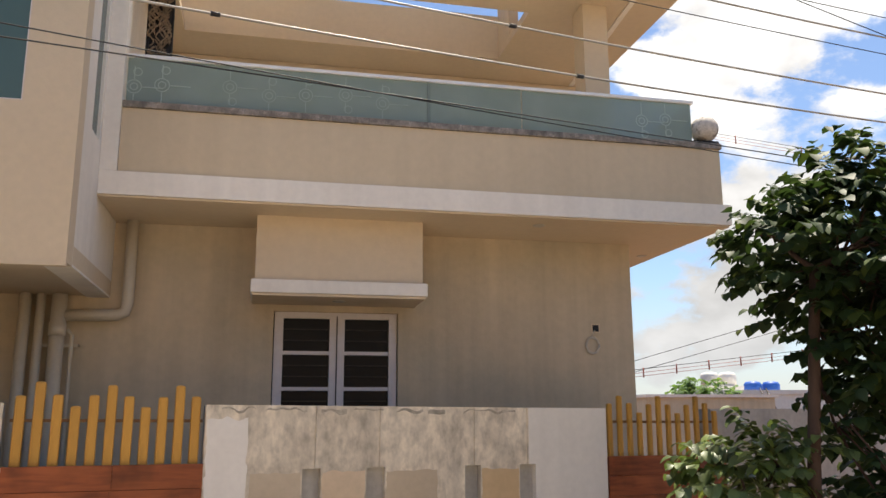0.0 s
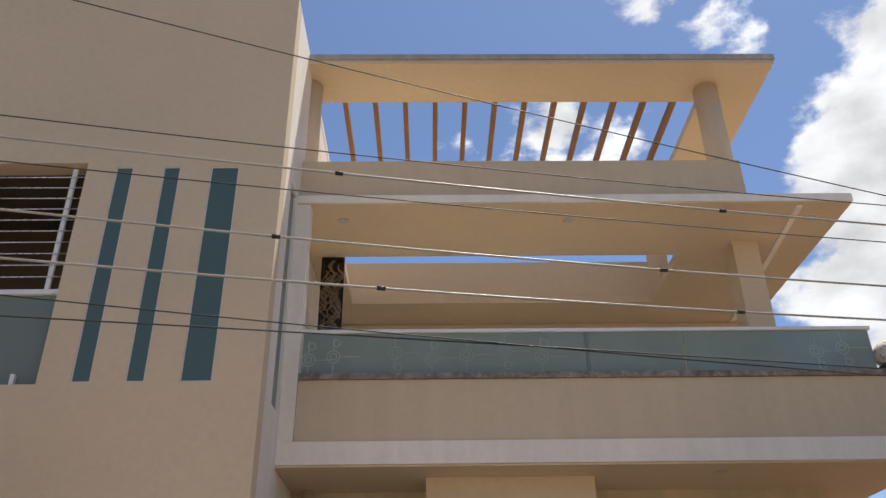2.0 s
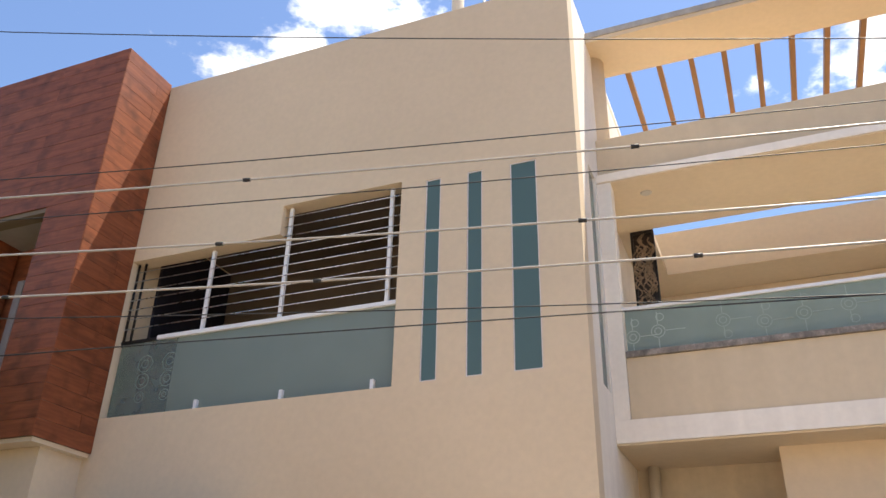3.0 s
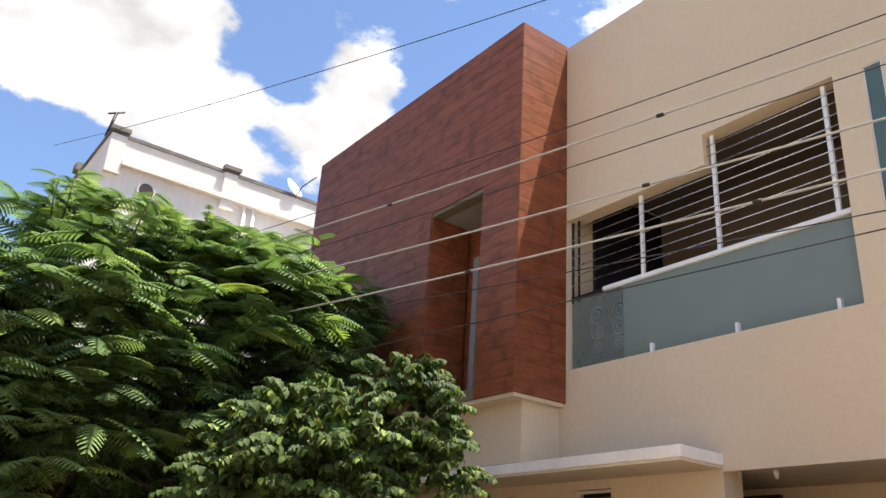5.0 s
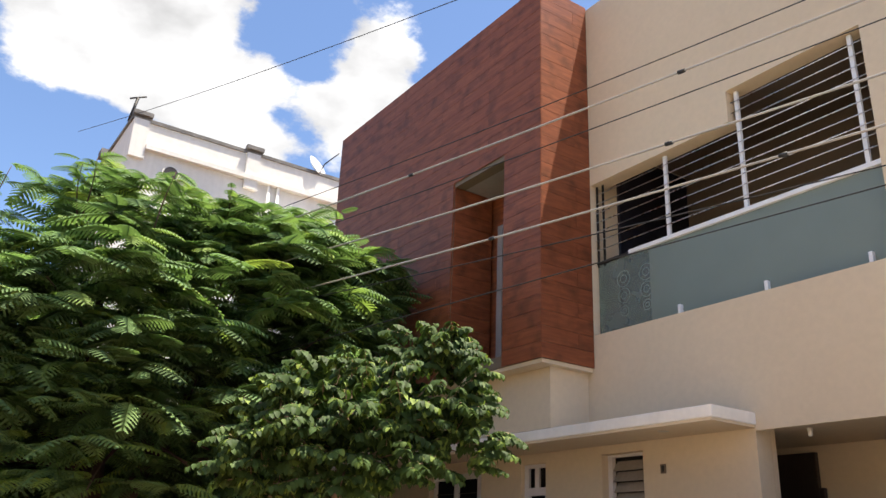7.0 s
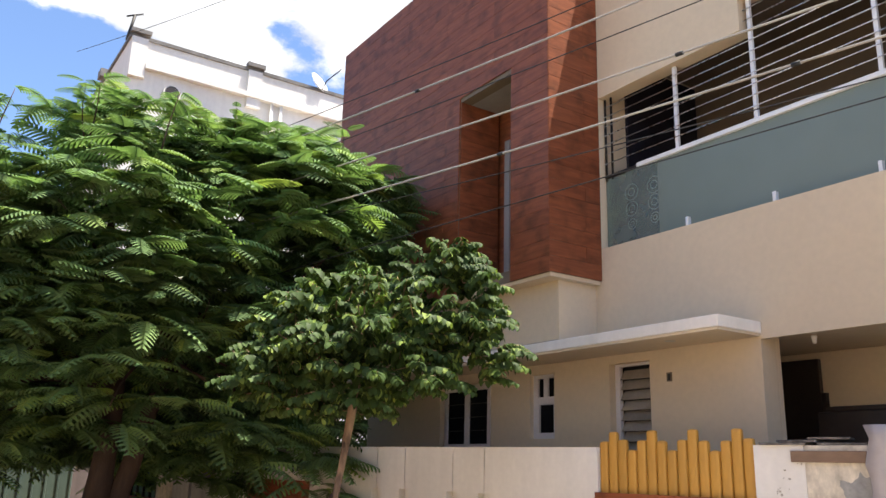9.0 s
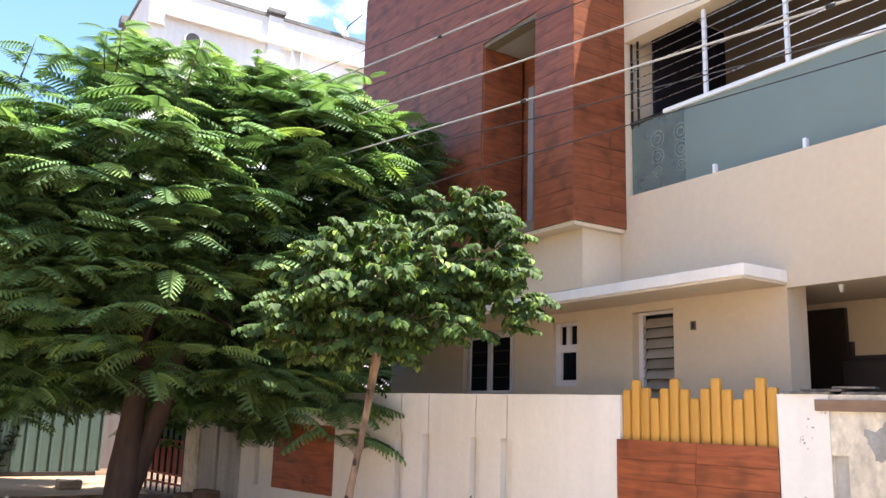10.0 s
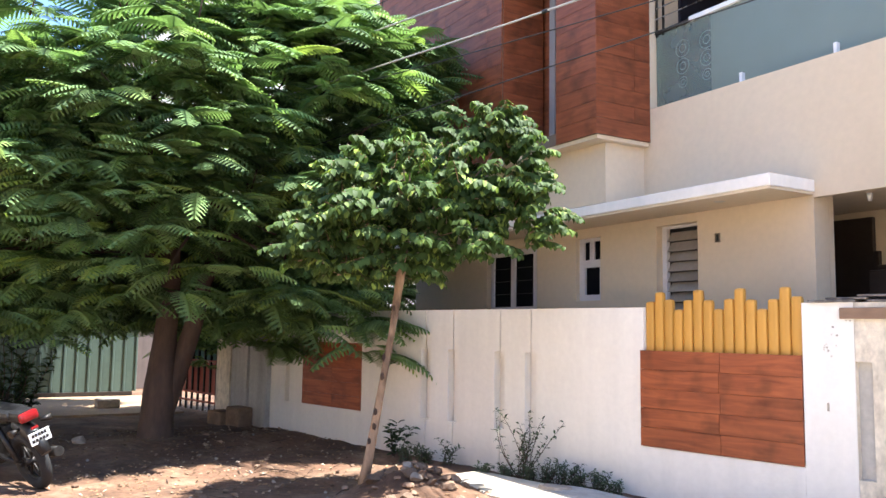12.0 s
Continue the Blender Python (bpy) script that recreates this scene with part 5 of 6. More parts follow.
part("fan_grille", tube(bmesh.new(), [(XO + 0.122, YO + 1.45, ZO - 1.75), (XO + 0.13, YO + 1.45, ZO - 1.75)], 0.24, 24), DARK, v)
for y in (YO + 4.9, YO + 5.25):
    part("rain_pipe", tube(bmesh.new(), [(XO + 0.1, y, 2), (XO + 0.1, y, ZO - 0.9)], 0.06, 8), OLD_WHITE, old)
dish = thing("satellite_dish", (XO - 0.3, YO + 6.9, ZO), "white satellite dish on the parapet of the old building", "satellite dish")
bm = bmesh.new()
bmesh.ops.create_uvsphere(bm, u_segments=24, v_segments=12, radius=0.5)
bmesh.ops.delete(bm, geom=[v for v in bm.verts if v.co.z > -0.28], context="VERTS")
bmesh.ops.transform(bm, matrix=pose(XO + 0.2, YO + 6.9, ZO + 0.45, -65, 0, -60) @ Matrix.Diagonal((1.25, 1.25, 1, 1)), verts=bm.verts)
bmesh.ops.solidify(bm, geom=bm.faces[:], thickness=0.02)
part("bowl", bm, ALU, dish)
part("arm", tube(bmesh.new(), [(XO - 0.3, YO + 6.9, ZO), (XO + 0.2, YO + 6.9, ZO + 0.3), (XO + 0.55, YO + 7.3, ZO + 0.75)], 0.025, 6), DARK_METAL, dish)
ant = thing("roof_pole", (XO - 0.5, YO + 0.2, ZO), "dark leaning pole on the roof corner of the old building", "pole")
part("pole", tube(bmesh.new(), [(XO - 0.55, YO - 0.05, ZO), (XO - 0.5, YO + 0.1, ZO + 0.95)], 0.05, 8), DARK_METAL, ant)
part("cross_arm", tube(bmesh.new(), [(XO - 0.55, YO - 0.15, ZO + 0.85), (XO - 0.45, YO + 0.35, ZO + 1.05)], 0.03, 6), DARK_METAL, ant)

# ---- neighbour's frontage ----
nb = tagged(new("neighbour_frontage"), "weathered gate posts and low wall of the neighbouring plot", "wall", kind="structure")
# cream posts given the darker grey plaster in place of shade
street("gate_post", boxed(-9.26, -8.71, -0.08, 0.3, -0.15, 2.0, bevel=0.01), GREY_PLASTER, nb)
street("gate_post", boxed(-10.0, -9.46, -0.02, 0.3, -0.15, 2.1, bevel=0.01), GREY_PLASTER, nb)
street("gate_post", boxed(-10.6, -10.1, 0.0, 0.35, -0.15, 2.2, bevel=0.01), DIRTY, nb)
street("step", boxed(-10.05, -9.57, -0.42, -0.1, -0.1, 0.2, bevel=0.04), CLOD, nb)
street("step", boxed(-9.51, -9.05, -0.36, -0.1, -0.1, 0.3, bevel=0.04), CLOD, nb)
gate = thing("metal_gate", STREET @ Vector((-11.5, 0.15, 0)), "green and red painted sheet metal gate with a mesh foot", "gate")
street("upper_sheet", boxed(-12.3, -10.8, 0.14, 0.16, 0.95, 2.2), mat("dark_green_gate_paint", (0.03, 0.10, 0.07), 0.5, 0.2, 2, 18, 0.15), gate)
street("lower_sheet", boxed(-12.3, -10.8, 0.13, 0.15, 0.38, 0.94), RED_PAINT, gate)
for k in range(7):
    street("upright", boxed(-12.3 + k * 0.245, -12.26 + k * 0.245, 0.10, 0.135, 0.05, 2.25), DARK_METAL, gate)
for z in (0.2, 0.36, 0.95, 1.5):
    street("cross_bar", boxed(-12.3, -10.8, 0.095, 0.13, z, z + 0.035), RED_PAINT, gate)
bm = bmesh.new()
for k in range(24):
    u = -12.3 + k * 0.0625
    tube(bm, [(u, 0.12, 0.05), (u + 0.15, 0.12, 0.2)], 0.005, 4)
    tube(bm, [(u + 0.15, 0.118, 0.05), (u, 0.118, 0.2)], 0.005, 4)
street("mesh_foot", bm, ALU, gate)

sheet = thing("corrugated_fence", (-20.0, 2.3, 0), "green corrugated metal sheet fence on a dark bottom beam", "fence")
bm = bmesh.new()
row = []
y = -2.2
while y < 3.65:
    for dy, dx in ((0, 0), (0.19, 0), (0.205, 0.045), (0.235, 0.045), (0.25, 0)):
        row.append((y + dy, dx))
    y += 0.25
lo = [bm.verts.new((-20.1 + d, q, 0.12)) for q, d in row]
hi = [bm.verts.new((-20.1 + d, q, 2.25)) for q, d in row]
for i in range(len(row) - 1):
    bm.faces.new((lo[i], lo[i + 1], hi[i + 1], hi[i]))
part("sheet", bm, GREEN_SHEET, sheet)
part("bottom_beam", boxed(-20.12, -20.0, -2.2, 3.7, 0.0, 0.118), DARK, sheet)
nh = thing("neighbour_house", (-24, 1, 0), "neighbouring house, wall darkened for shade, with a lattice window behind the sheet fence", "house")
# pinkish wall coloured dark to stand in for the shade on it
part("wall", pierced(-3.0, 5.6, 0.0, 3.6, 0, 0.2, [(1.3, 2.6, 1.9, 3.1)], pose(-22.5, 0, 0, 0, 0, 90)), mat("shade_darkened_pink_limewash", (0.17, 0.135, 0.12), 0.85, 0.1, 0.8, 10, 0.2, streak=0.2), nh)
bm = bmesh.new()
for k in range(7):
    box(bm, -22.62, -22.56, 1.3 + k * 0.2, 1.36 + k * 0.2, 1.9, 3.1)
for k in range(5):
    box(bm, -22.625, -22.565, 1.3, 2.6, 2.0 + k * 0.24, 2.05 + k * 0.24)
part("lattice", bm, OLD_WHITE, nh)
# black box stands in for the dark room behind the lattice
part("inside", boxed(-23.2, -23.1, 1.0, 3.0, 1.7, 3.3), BLACK, nh)
part("post", boxed(-20.6, -20.4, 0.35, 0.55, 0.0, 3.4), RED_PAINT, nh)
pav = tagged(new("concrete_apron"), "pale sunlit concrete apron before the neighbour's fence, plus an unseen bounce slab", "pavement", kind="structure")
part("slab", boxed(-19.9, -15.9, -1.0, 3.9, -0.1, 0.035), TAN_DUST, pav)
street("slab", boxed(-3.5, 3.0, -1.25, -0.38, -0.1, 0.055, None, 0.01), PALE_CEMENT, pav)
# slab out of view, added to bounce sunlight up onto the street wall
street("slab", boxed(-1.2, 10.0, -4.2, -1.26, -0.1, 0.05, None, 0.01), CONCRETE, pav)

# ---- far side of the next plot ----
far = thing("flat_roofed_house", (25, 36, 0), "low white flat-roofed house far behind the plot", "house")
part("wall", boxed(20.8, 34, 35, 44, 0, 2.72), OLD_WHITE, far)
part("parapet", boxed(20.7, 34.1, 34.9, 35.1, 2.722, 2.92), OLD_WHITE, far)
part("window", boxed(21.4, 22.1, 34.95, 34.998, 1.9, 2.4), DARK, far)
part("roof_room", boxed(20.9, 22.8, 36, 38, 2.723, 3.15), OLD_WHITE, far)
for x, m_ in ((23.6, BLUE_TANK), (24.6, BLUE_TANK), (21.3, OLD_WHITE), (22.25, OLD_WHITE)):
    tk = thing("water_tank", (x, 36.5, 2.72), "blue plastic roof water tank" if m_ is BLUE_TANK else "white plastic roof water tank", "water tank", "roof water tanks")
    z = 2.723 if x > 23 else 3.152
    part("drum", tube(bmesh.new(), [(x, 36.5, z), (x, 36.5, z + 0.5), (x, 36.5, z + 0.62), (x, 36.5, z + 0.66)], [0.42, 0.42, 0.34, 0.16], 18), m_, tk)
ladder = thing("roof_ladder", (24, 34.8, 0), "thin ladder leaning on the far house", "ladder")
for dx in (0, 0.3):
    part("rail", tube(bmesh.new(), [(23.5 + dx, 33.6, 0.0), (22.9 + dx, 34.85, 3.0)], 0.03, 5), DARK_METAL, ladder)
far2 = thing("low_outbuilding", (16, 26, 0), "plain cream outbuilding behind the boundary wall", "building")
part("wall", boxed(12.8, 17.6, 26, 30, 0, 2.35), CREAM_OLD, far2)
part("roof", boxed(12.7, 17.7, 25.9, 30.1, 2.352, 2.45), WHITE, far2)
broad_tree("far_tree", "small green tree far behind the wall", (18.6, 33, 0), [(18.6, 33, 0), (18.7, 33, 1.0), (18.8, 33, 1.8)], [0.12, 0.1, 0.07],
           [((18.9, 33, 2.7), (1.0, 1.0, 0.8)), ((18.2, 33, 2.3), (0.8, 0.8, 0.6)), ((19.6, 33, 2.3), (0.7, 0.7, 0.6))], [45, 30, 30], 0.32, LEAF_FERN, BARK, 12, 0.7)
for pts, step in ((((9.49, 20, 2.9), (13.52, 20, 3.36)), 0.95), (((9.58, 20, 3.15), (13.61, 20, 4.27)), 0), (((9.56, 20, 2.86), (13.75, 20, 3.98)), 0), (((12.27, 20, 9.54), (15.93, 20, 9.22)), 2.1)):
    a, b = Vector(pts[0]), Vector(pts[1])
    a, b = a - (b - a) * 0.6, b + (b - a) * 2.0
    t = thing("distant_power_line", a, "distant power line with small spacers against the sky", "cable", "distant power lines")
    part("strand", tube(bmesh.new(), [a, b], 0.008, 5), WIRE_DARK, t)
    if step:
        for dz in (0.09, 0.18):
            part("strand", tube(bmesh.new(), [a - Vector((0, 0, dz)), b - Vector((0, 0, dz))], 0.006, 5), RED_PAINT, t)
        for k in range(int((b - a).length / step)):
            p = a + (b - a).normalized() * (k * step + 0.8)
            part("spacer", tube(bmesh.new(), [p + Vector((0, 0, 0.03)), p - Vector((0, 0, 0.22))], 0.018, 6), RED_PAINT, t)

# ---- parked motorcycle, rear towards the road ----


def motorcycle():
    m = pose(-9.27, 0.97, 0.0, 0, -22, 112)  # local y runs forward
    t = thing("motorcycle", m.translation, "parked black motorcycle with a red tail lamp and white rear plate", "motorcycle")

    def add(name, bm, material, label="", parent=None):
        bmesh.ops.transform(bm, matrix=m, verts=bm.verts)
        return part(name, bm, material, parent or t, label)

    def torus(c, R, r, n=32, k=10):
        bm = bmesh.new()
        tube(bm, [(c[0], c[1] + R * math.cos(a), c[2] + R * math.sin(a)) for a in [2 * math.pi * i / n for i in range(n + 1)]], r, k, False)
        return bm
    for y, w in ((0.0, 0.055), (1.3, 0.042)):
        wheel = add("wheel", torus((0, y, 0.3), 0.245, w), RUBBER, "black tyre")
        add("rim", torus((0, y, 0.3), 0.195, 0.018, 28, 6), DARK_METAL, "", wheel)
        bm = bmesh.new()
        for i in range(6):
            a = math.pi * i / 3
            tube(bm, [(0, y, 0.3), (0, y + 0.19 * math.cos(a), 0.3 + 0.19 * math.sin(a))], 0.012, 6)
        tube(bm, [(-0.07, y, 0.3), (0.07, y, 0.3)], 0.035, 12)
        add("spokes", bm, DARK_METAL, "", wheel)
    bm = bmesh.new()
    tube(bm, [(0, -0.36, 0.42), (0, -0.30, 0.52), (0, -0.2, 0.62), (0, 0.0, 0.70)], [0.05, 0.065, 0.075, 0.08], 10)
    add("rear_mudguard", bm, BLACK)
    add("tail_cowl", boxed(-0.085, 0.085, -0.22, 0.25, 0.74, 0.85, bevel=0.04), BLACK)
    add("tail_lamp", boxed(-0.09, 0.09, -0.28, -0.2, 0.742, 0.838, bevel=0.035), RED_LENS, "red tail lamp")
    add("lower_reflector", boxed(-0.035, 0.035, -0.30, -0.285, 0.665, 0.69, bevel=0.005), RED_LENS)
    plate = add("rear_plate", boxed(-0.10, 0.10, -0.345, -0.339, 0.53, 0.65, pose(0, 0, 0, 0, 0, 0), 0.004), PLATE, "white rear plate with black marks")
    for z, w in ((0.605, 0.075), (0.555, 0.085)):
        bm = bmesh.new()
        for k in range(5):
            a = -w + k * 2 * w / 5
            box(bm, a, a + w * 0.3, -0.3485, -0.3455, z, z + 0.03)
        add("plate_mark", bm, BLACK, "", plate)
    for sx in (-1, 1):
        add("indicator", tube(bmesh.new(), [(sx * 0.10, -0.21, 0.70), (sx * 0.2, -0.23, 0.69)], [0.015, 0.04], 10), DARK_METAL)
        add("shock_absorber", tube(bmesh.new(), [(sx * 0.11, 0.02, 0.34), (sx * 0.11, 0.22, 0.68)], 0.028, 10), DARK_METAL)
        add("swing_arm", tube(bmesh.new(), [(sx * 0.09, 0.0, 0.3), (sx * 0.09, 0.5, 0.36)], 0.022, 8), DARK_METAL)
        add("handlebar", tube(bmesh.new(), [(sx * 0.05, 1.05, 0.98), (sx * 0.2, 1.0, 1.04), (sx * 0.36, 0.92, 1.03)], 0.016, 8), DARK_METAL)
        add("mirror", boxed(sx * 0.36 - 0.05, sx * 0.36 + 0.05, 0.98, 1.0, 1.2, 1.27, bevel=0.01), BLACK)
        add("mirror_stem", tube(bmesh.new(), [(sx * 0.3, 0.96, 1.04), (sx * 0.36, 0.99, 1.21)], 0.007, 6), BLACK)
        add("fork", tube(bmesh.new(), [(sx * 0.08, 1.3, 0.3), (sx * 0.08, 1.08, 0.95)], 0.024, 8), STEEL)
    add("exhaust", tube(bmesh.new(), [(0.14, -0.3, 0.36), (0.14, 0.0, 0.32), (0.13, 0.4, 0.24)], [0.05, 0.05, 0.03], 12), DARK_METAL)
    add("seat", boxed(-0.11, 0.11, -0.05, 0.6, 0.76, 0.85, bevel=0.04), BLACK)
    add("fuel_tank", boxed(-0.14, 0.14, 0.6, 1.05, 0.74, 0.95, bevel=0.07), BLACK)
    add("engine", boxed(-0.14, 0.14, 0.45, 0.85, 0.25, 0.6, bevel=0.05), DARK_METAL)
    add("frame_tube", tube(bmesh.new(), [(0, 0.2, 0.7), (0, 0.6, 0.68), (0, 1.05, 0.85)], 0.03, 8), DARK_METAL)
    add("headlamp", tube(bmesh.new(), [(0, 1.12, 0.86), (0, 1.26, 0.84)], [0.1, 0.09], 16), BLACK)


motorcycle()

# ---- unseen road and wall behind the viewer, added to bounce light ----
road = tagged(new("road"), "unseen pale brown street surface, coloured to bounce warm light", "road", kind="structure")
street("surface", boxed(-60, 60, -15.9, -5.9, -0.12, 0.03), BOUNCE_ROAD, road)
# cream wall out of view, added to reflect warm light onto the front
opp = tagged(new("bounce_wall_opposite"), "unseen plain cream wall across the street, added to bounce light", "wall", kind="structure")
street("front", boxed(-22, 20, -16.4, -16.2, -0.1, 6.5), CREAM, opp)

# ---- rubble, stones and weeds ----


def stone_mesh(seed, material):
    """An angular lump: a ball cut by a handful of flat planes."""
    g = random.Random(seed)
    bm = bmesh.new()
    bmesh.ops.create_icosphere(bm, subdivisions=2, radius=0.5)
    for _ in range(7):
        n = Vector((g.uniform(-1, 1), g.uniform(-1, 1), g.uniform(-1, 1))).normalized()
        d = g.uniform(0.2, 0.36)
        for v in bm.verts:
            k = v.co.dot(n) - d
            if k > 0:
                v.co -= n * k
    for v in bm.verts:
        v.co *= 1 + 0.12 * noise.noise(v.co * 5 + Vector((seed, 0, 0)))
        v.co.z *= 0.7
    me = mesh_of("stone", bm)
    me.materials.append(material)
    return me


kinds = [stone_mesh(k, STONE) for k in (1, 2, 3, 4)]
clods = [stone_mesh(k, CLOD) for k in (11, 12, 13, 14)]
rng = random.Random(33)


def stone(x, y, size, group, meshes=kinds, label="rough brown-grey stone lying on the soil", name="stone", category="stone"):
    ob = new(name, rng.choice(meshes))
    ob.matrix_basis = Matrix.Translation((x, y, ground_height(x, y) + size * 0.12)) @ pose(0, 0, 0, rng.uniform(-20, 20), rng.uniform(-20, 20), rng.uniform(0, 360)) @ Matrix.Diagonal((size, size * rng.uniform(0.6, 1), size * rng.uniform(0.5, 0.9), 1))
    tagged(ob, label, category, group)


for _ in range(46):
    stone(-7.15 + rng.gauss(0, 0.26), 4.0 + rng.gauss(0, 0.28), rng.uniform(0.06, 0.22), "soil clods of the heap", clods, "brown lump of dry soil on the heap", "soil_clod", "soil lump")
for _ in range(7):
    stone(-7.05 + rng.gauss(0, 0.2), 4.15 + rng.gauss(0, 0.22), rng.uniform(0.06, 0.17), "rubble heap by the street tree", label="pale broken stone on the soil heap")
for _ in range(150):
    stone(rng.uniform(-13.5, -5.2), rng.uniform(1.2, 4.8), rng.uniform(0.03, 0.11), "soil clods on the ground", clods, "small brown lump of dry soil", "soil_clod", "soil lump")
for _ in range(45):
    stone(rng.uniform(-13.5, -6.2), rng.uniform(1.2, 4.6), rng.uniform(0.02, 0.08), "loose stones on the soil")
stone(-11.94, 1.63, 0.26, "loose stones on the soil")
litter = tagged(new("ground_litter"), "dry twigs, chips and fallen leaves on the soil", "litter", kind="stuff")
V, F = [], []
for _ in range(2600):
    x, y = rng.uniform(-13.5, -4.6), rng.uniform(0.9, 5.0)
    c, a, r = Vector((x, y, ground_height(x, y) + 0.004)), rng.uniform(0, 6.28), rng.uniform(0.008, 0.03)
    u, w = Vector((math.cos(a), math.sin(a), rng.uniform(-0.3, 0.4))) * r, Vector((-math.sin(a), math.cos(a), rng.uniform(-0.3, 0.4))) * r * rng.uniform(0.25, 0.8)
    k = len(V)
    V.extend([tuple(c - u), tuple(c + w), tuple(c + u), tuple(c - w), tuple(c + Vector((0, 0, r * 0.5)))])
    F.extend([(k, k + 1, k + 4), (k + 1, k + 2, k + 4), (k + 2, k + 3, k + 4), (k + 3, k, k + 4)])
leafy_mesh("chips", V, F, leaf_mat("dry_litter", (0.17, 0.105, 0.06), (0.42, 0.35, 0.26), 0.6, 0.9, 0.05, 0.2), litter, "dry brown chips and leaves")
bm = bmesh.new()
for _ in range(60):
    x, y = rng.uniform(-12.5, -5.6), rng.uniform(1.4, 4.8)
    a, l = rng.uniform(0, 6.28), rng.uniform(0.1, 0.35)
    e = Vector((x + math.cos(a) * l, y + math.sin(a) * l, 0))
    tube(bm, [(x, y, ground_height(x, y) + 0.006), ((x + e.x) / 2, (y + e.y) / 2, ground_height((x + e.x) / 2, (y + e.y) / 2) + rng.uniform(0.01, 0.03)), (e.x, e.y, ground_height(e.x, e.y) + 0.008)], rng.uniform(0.003, 0.007), 5)
part("twigs", bm, BARK, litter, "dry brown twigs")
slab_stone = thing("stone_block", (-17.2, 2.75, 0.03), "flat pale stone block on the concrete", "stone")
part("block", boxed(-17.45, -16.95, 2.55, 2.95, 0.036, 0.2, bevel=0.03), STONE, slab_stone)
bits = thing("broken_slab", STREET @ Vector((-2.3, -0.5, 0)), "broken pale slab with dark edges lying among weeds", "slab")


def flake(u0, u1, d0, d1, z0, z1, seed):
    """A thin broken slab with a ragged outline and a worn rim."""
    g = random.Random(seed)
    bm = bmesh.new()
    rim = []
    for i in range(16):
        a = 2 * math.pi * i / 16
        k = g.uniform(0.82, 1.08)
        rim.append(((u0 + u1) / 2 + math.cos(a) * (u1 - u0) / 2 * k, (d0 + d1) / 2 + math.sin(a) * (d1 - d0) / 2 * k))
    lo = [bm.verts.new((x, y, z0)) for x, y in rim]
    hi = [bm.verts.new((x * 0.94 + (u0 + u1) * 0.03, y * 0.94 + (d0 + d1) * 0.03, z1 + g.uniform(-0.012, 0.012))) for x, y in rim]
    bm.faces.new(hi)
    bm.faces.new(lo[::-1])
    for i in range(16):
        bm.faces.new((lo[i], lo[(i + 1) % 16], hi[(i + 1) % 16], hi[i]))
    return bm


street("piece", flake(-2.46, -2.06, -0.66, -0.42, 0.056, 0.082, 3), STONE, bits)
street("piece", flake(-2.42, -1.05, -0.80, -0.25, 0.020, 0.066, 4), GREY_PLASTER, bits)


def weed(name, label, u, d, stems, height, leaf_len, seed, material):
    g = random.Random(seed)
    base = STREET @ Vector((u, d, 0))
    t = thing(name, base, label, "plant", "weeds along the wall")
    V, F = [], []
    for _ in range(stems):
        bm = bmesh.new()
        a = g.uniform(0, 2 * math.pi)
        lean = g.uniform(0.1, 1.1)
        h = height * g.uniform(0.55, 1.0)
        tip = base + Vector((math.cos(a) * lean * h, math.sin(a) * lean * h * 0.5, h))
        pts = branch(bm, base + Vector((g.uniform(-0.06, 0.06), g.uniform(-0.06, 0.06), -0.02)), tip, 0.006, 0.002, g, 0.12, 8, 5)
        for p in pts[1:]:
            for _ in range(3):
                d_ = Vector((g.uniform(-1, 1), g.uniform(-1, 1), g.uniform(-0.2, 0.7))).normalized()
                leaf(V, F, p + d_ * 0.01, d_, Vector((g.uniform(-0.5, 0.5), g.uniform(-0.5, 0.5), 1)).normalized(), leaf_len * g.uniform(0.6, 1.2), leaf_len * 0.42)
        part("stem", bm, BARK, t)
    leafy_mesh("leaves", V, F, material, t, "small grey-green leaves")


GREY_LEAF = leaf_mat("grey_green_leaf", (0.075, 0.10, 0.06), (0.20, 0.22, 0.12), rough=0.65, spec=0.25)
weed("weed", "tall spreading grey-green weed against the wall", -2.98, -0.22, 15, 0.72, 0.055, 1, GREY_LEAF)
for i, (u, d, n, h) in enumerate(((-3.15, -0.3, 16, 0.2), (-2.8, -0.32, 18, 0.24), (-2.62, -0.28, 18, 0.33), (-2.45, -0.22, 16, 0.38), (-2.22, -0.24, 18, 0.3), (-2.0, -0.22, 16, 0.32), (-1.82, -0.2, 12, 0.2), (-3.4, -0.4, 12, 0.18), (-4.7, -0.45, 14, 0.24), (-4.5, -0.3, 10, 0.2))):
    weed("weed", "low leafy weeds at the wall foot", u, d, n, h * 0.75, 0.042, 60 + i, GREY_LEAF)
weed("sapling", "dark leafy sapling beside the wall", -5.1, -0.25, 4, 0.5, 0.12, 6, LEAF_DARK)
weed("weed", "small weed at the wall foot", -4.2, -0.2, 5, 0.3, 0.06, 7, GREY_LEAF)
weed("weed", "small weed at the wall foot", -4.55, -0.35, 7, 0.22, 0.06, 8, GREY_LEAF)
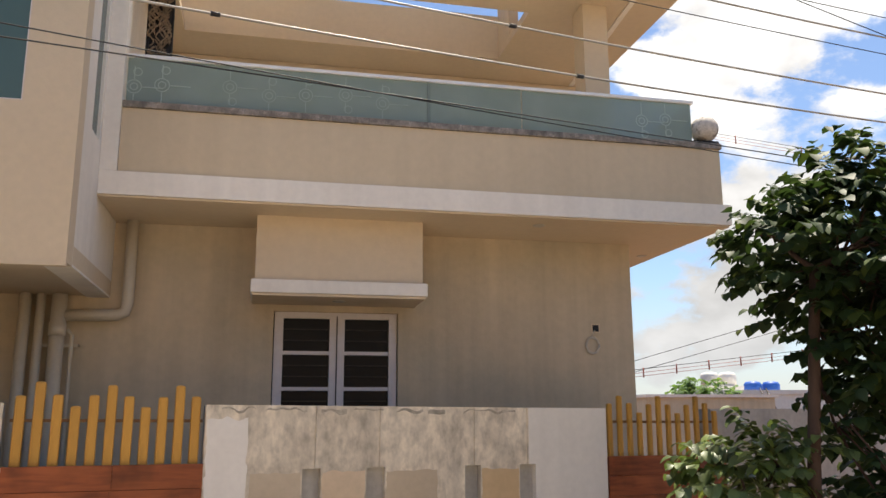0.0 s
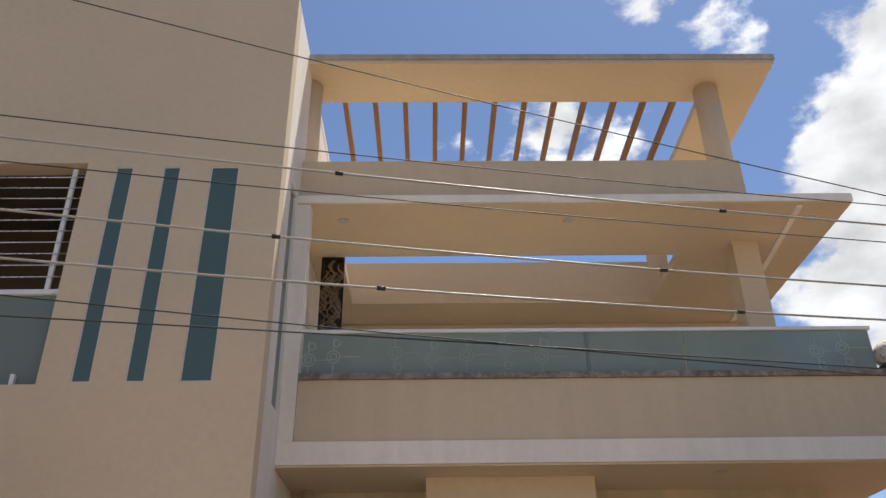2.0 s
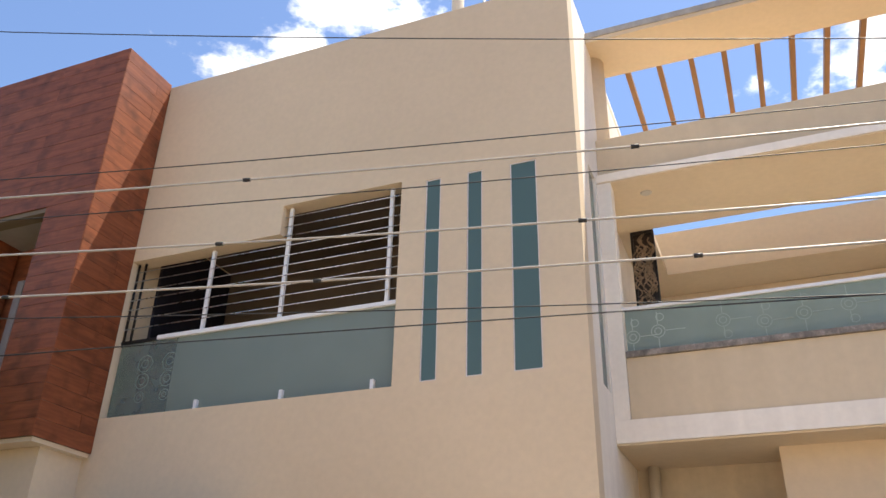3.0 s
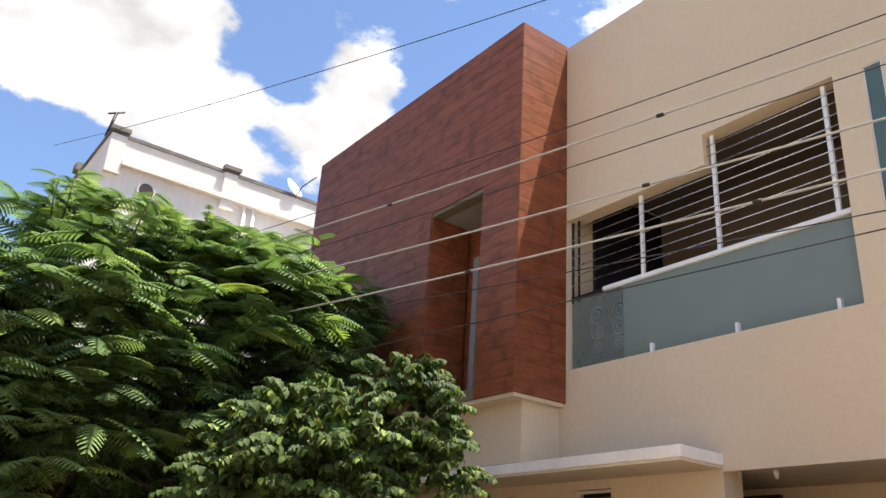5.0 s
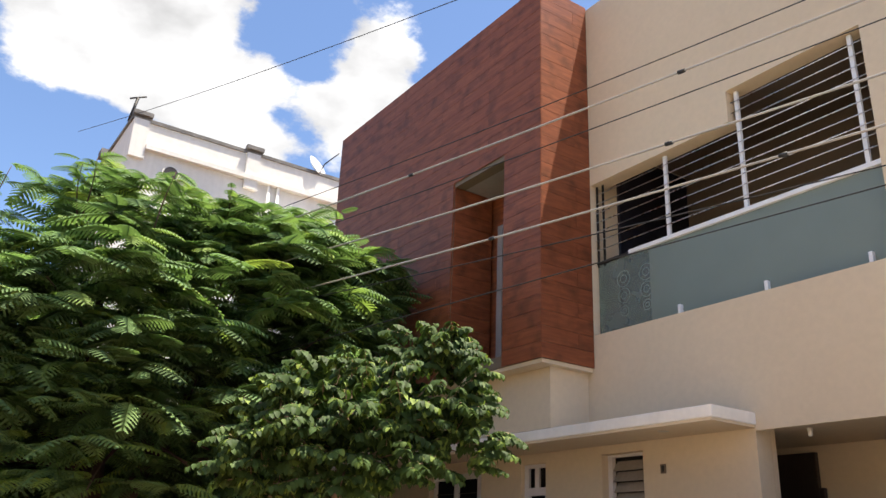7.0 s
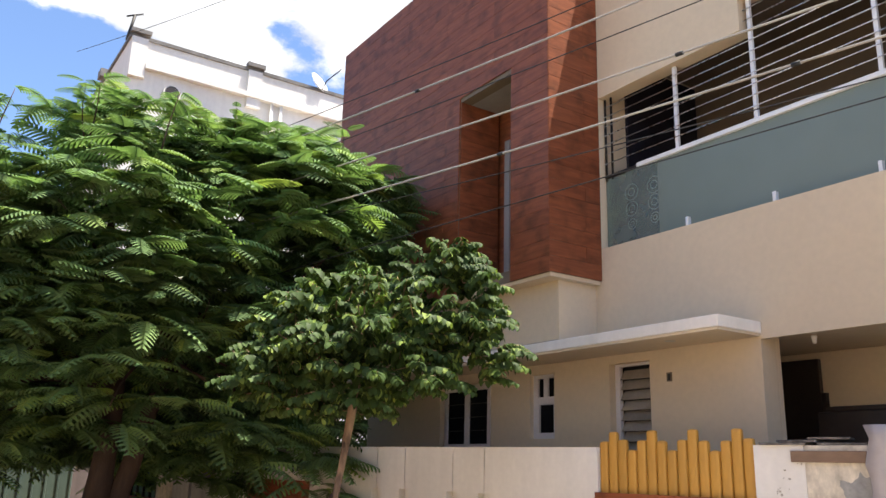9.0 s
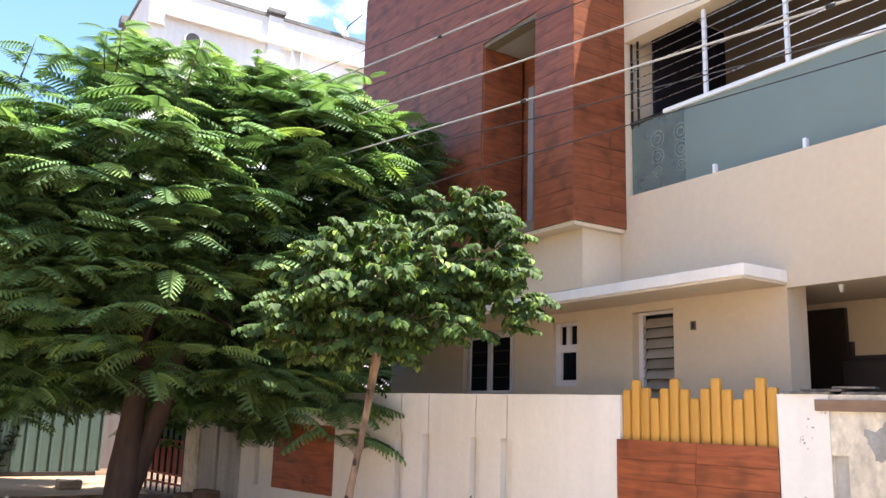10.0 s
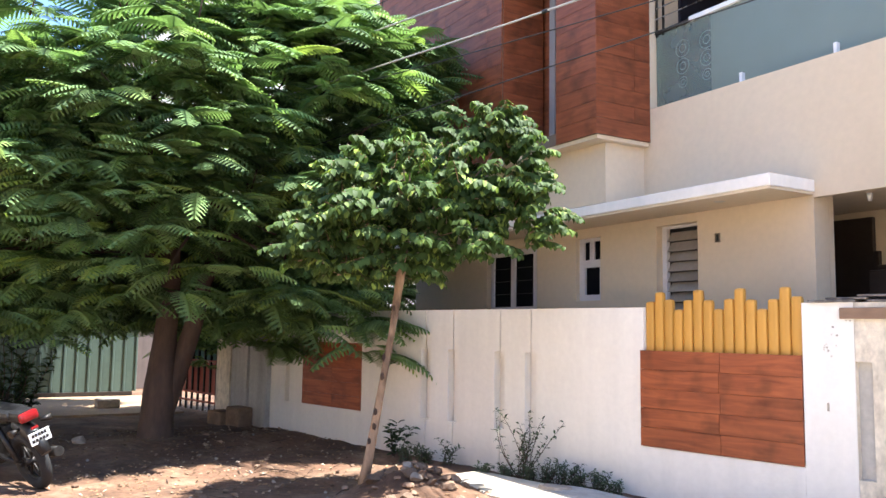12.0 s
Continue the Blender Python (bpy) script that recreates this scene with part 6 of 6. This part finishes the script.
for i, (x, y) in enumerate(((-13.4, 0.2), (-13.8, 0.7), (-14.4, 1.1), (-12.9, -0.4))):
    g = random.Random(40 + i)
    t = thing("oleander_shrub", (x, y, 0), "narrow-leaved roadside shrub near the motorcycle", "shrub", "shrubs near the motorcycle")
    V, F = [], []
    for _ in range(14):
        bm = bmesh.new()
        tip = Vector((x + g.uniform(-0.5, 0.5), y + g.uniform(-0.5, 0.5), g.uniform(0.5, 1.5)))
        pts = branch(bm, (x, y, -0.02), tip, 0.01, 0.004, g, 0.1, 9, 5)
        for p in pts[2:]:
            for _ in range(6):
                d_ = Vector((g.uniform(-1, 1), g.uniform(-1, 1), g.uniform(0.0, 0.9))).normalized()
                leaf(V, F, p, d_, Vector((g.uniform(-0.5, 0.5), g.uniform(-0.5, 0.5), 1)).normalized(), g.uniform(0.1, 0.17), 0.022)
        part("stem", bm, BARK, t)
    leafy_mesh("leaves", V, F, LEAF_DARK, t, "narrow dark green leaves")

# ---- cladding planks ----


def planks(parent, u0, u1, z0, z1, row, length, place, hole=None, material=WOOD, thick=0.02, stagger=0.5):
    """Rows of cladding planks in staggered lengths, with open joints; each plank a piece."""
    made = {}
    n = max(1, round((z1 - z0) / row))
    row = (z1 - z0) / n
    for k in range(n):
        a, b = z0 + k * row, z0 + (k + 1) * row
        spans = [(u0, u1)]
        if hole and b > hole[2] + 0.02 and a < hole[3] - 0.02:
            spans = [(u0, hole[0]), (hole[1], u1)]
        for s0, s1 in spans:
            cut, u = [s0], s0 + length * (stagger if k % 2 else 1.0)
            while u < s1 - 0.15:
                cut.append(u)
                u += length
            cut.append(s1)
            for p, q in zip(cut, cut[1:]):
                key = round(q - p, 3)
                if key not in made:
                    made[key] = mesh_of("plank", boxed(0.0015, q - p - 0.0015, 0, thick, 0.002, row - 0.002, bevel=0.002))
                shared("plank", made[key], material, parent, place @ Matrix.Translation((p, 0, a)))


front = part("wood_cladding", boxed(-13.4, -7.6, Y_W + 0.024, Y_W + 0.03, 9.30, 9.362), BROWN_IN, house, "red-brown wood-grain cladding")
planks(front, -13.46, -7.5, 3.95, 9.37, 0.2, 2.4, pose(0, Y_W - 0.004, 0), (-9.48, -8.26, 3.9, 6.9))
planks(front, 0, Y_L - Y_W - 0.01, 3.95, 9.37, 0.2, 1.22, pose(-7.495, Y_W + 0.004, 0, 0, 0, 90))
planks(front, 0, 0.7, 3.95, 6.9, 0.2, 1.22, pose(-9.46, Y_W + 0.02, 0, 0, 0, 90))
for name, u0, u1, z0, z1, m in (("a", -1.63, -0.025, 0.506, 1.43, STREET), ("b", -7.74, -6.24, 0.462, 1.40, STREET), ("c", 2.91, 4.33, 0.45, 1.385, STREET_R), ("d", 8.16, 9.62, 0.45, 1.385, STREET_R)):
    t = thing("wood_panel", m @ Vector(((u0 + u1) / 2, 0, z0)), "red-brown wood-grain plank panel set in the boundary wall", "panel", "wood panels in the boundary wall")
    back = boxed(u0 + 0.01, u1 - 0.01, 0.0, 0.045, z0 + 0.01, z1 - 0.01)
    bmesh.ops.transform(back, matrix=m, verts=back.verts)
    part("backing", back, WOOD_LOW, t)
    planks(t, u0, u1, z0, z1, 0.19, (u1 - u0) * 0.53, m @ pose(0, -0.016, 0), None, WOOD_LOW, 0.016, 0.985)
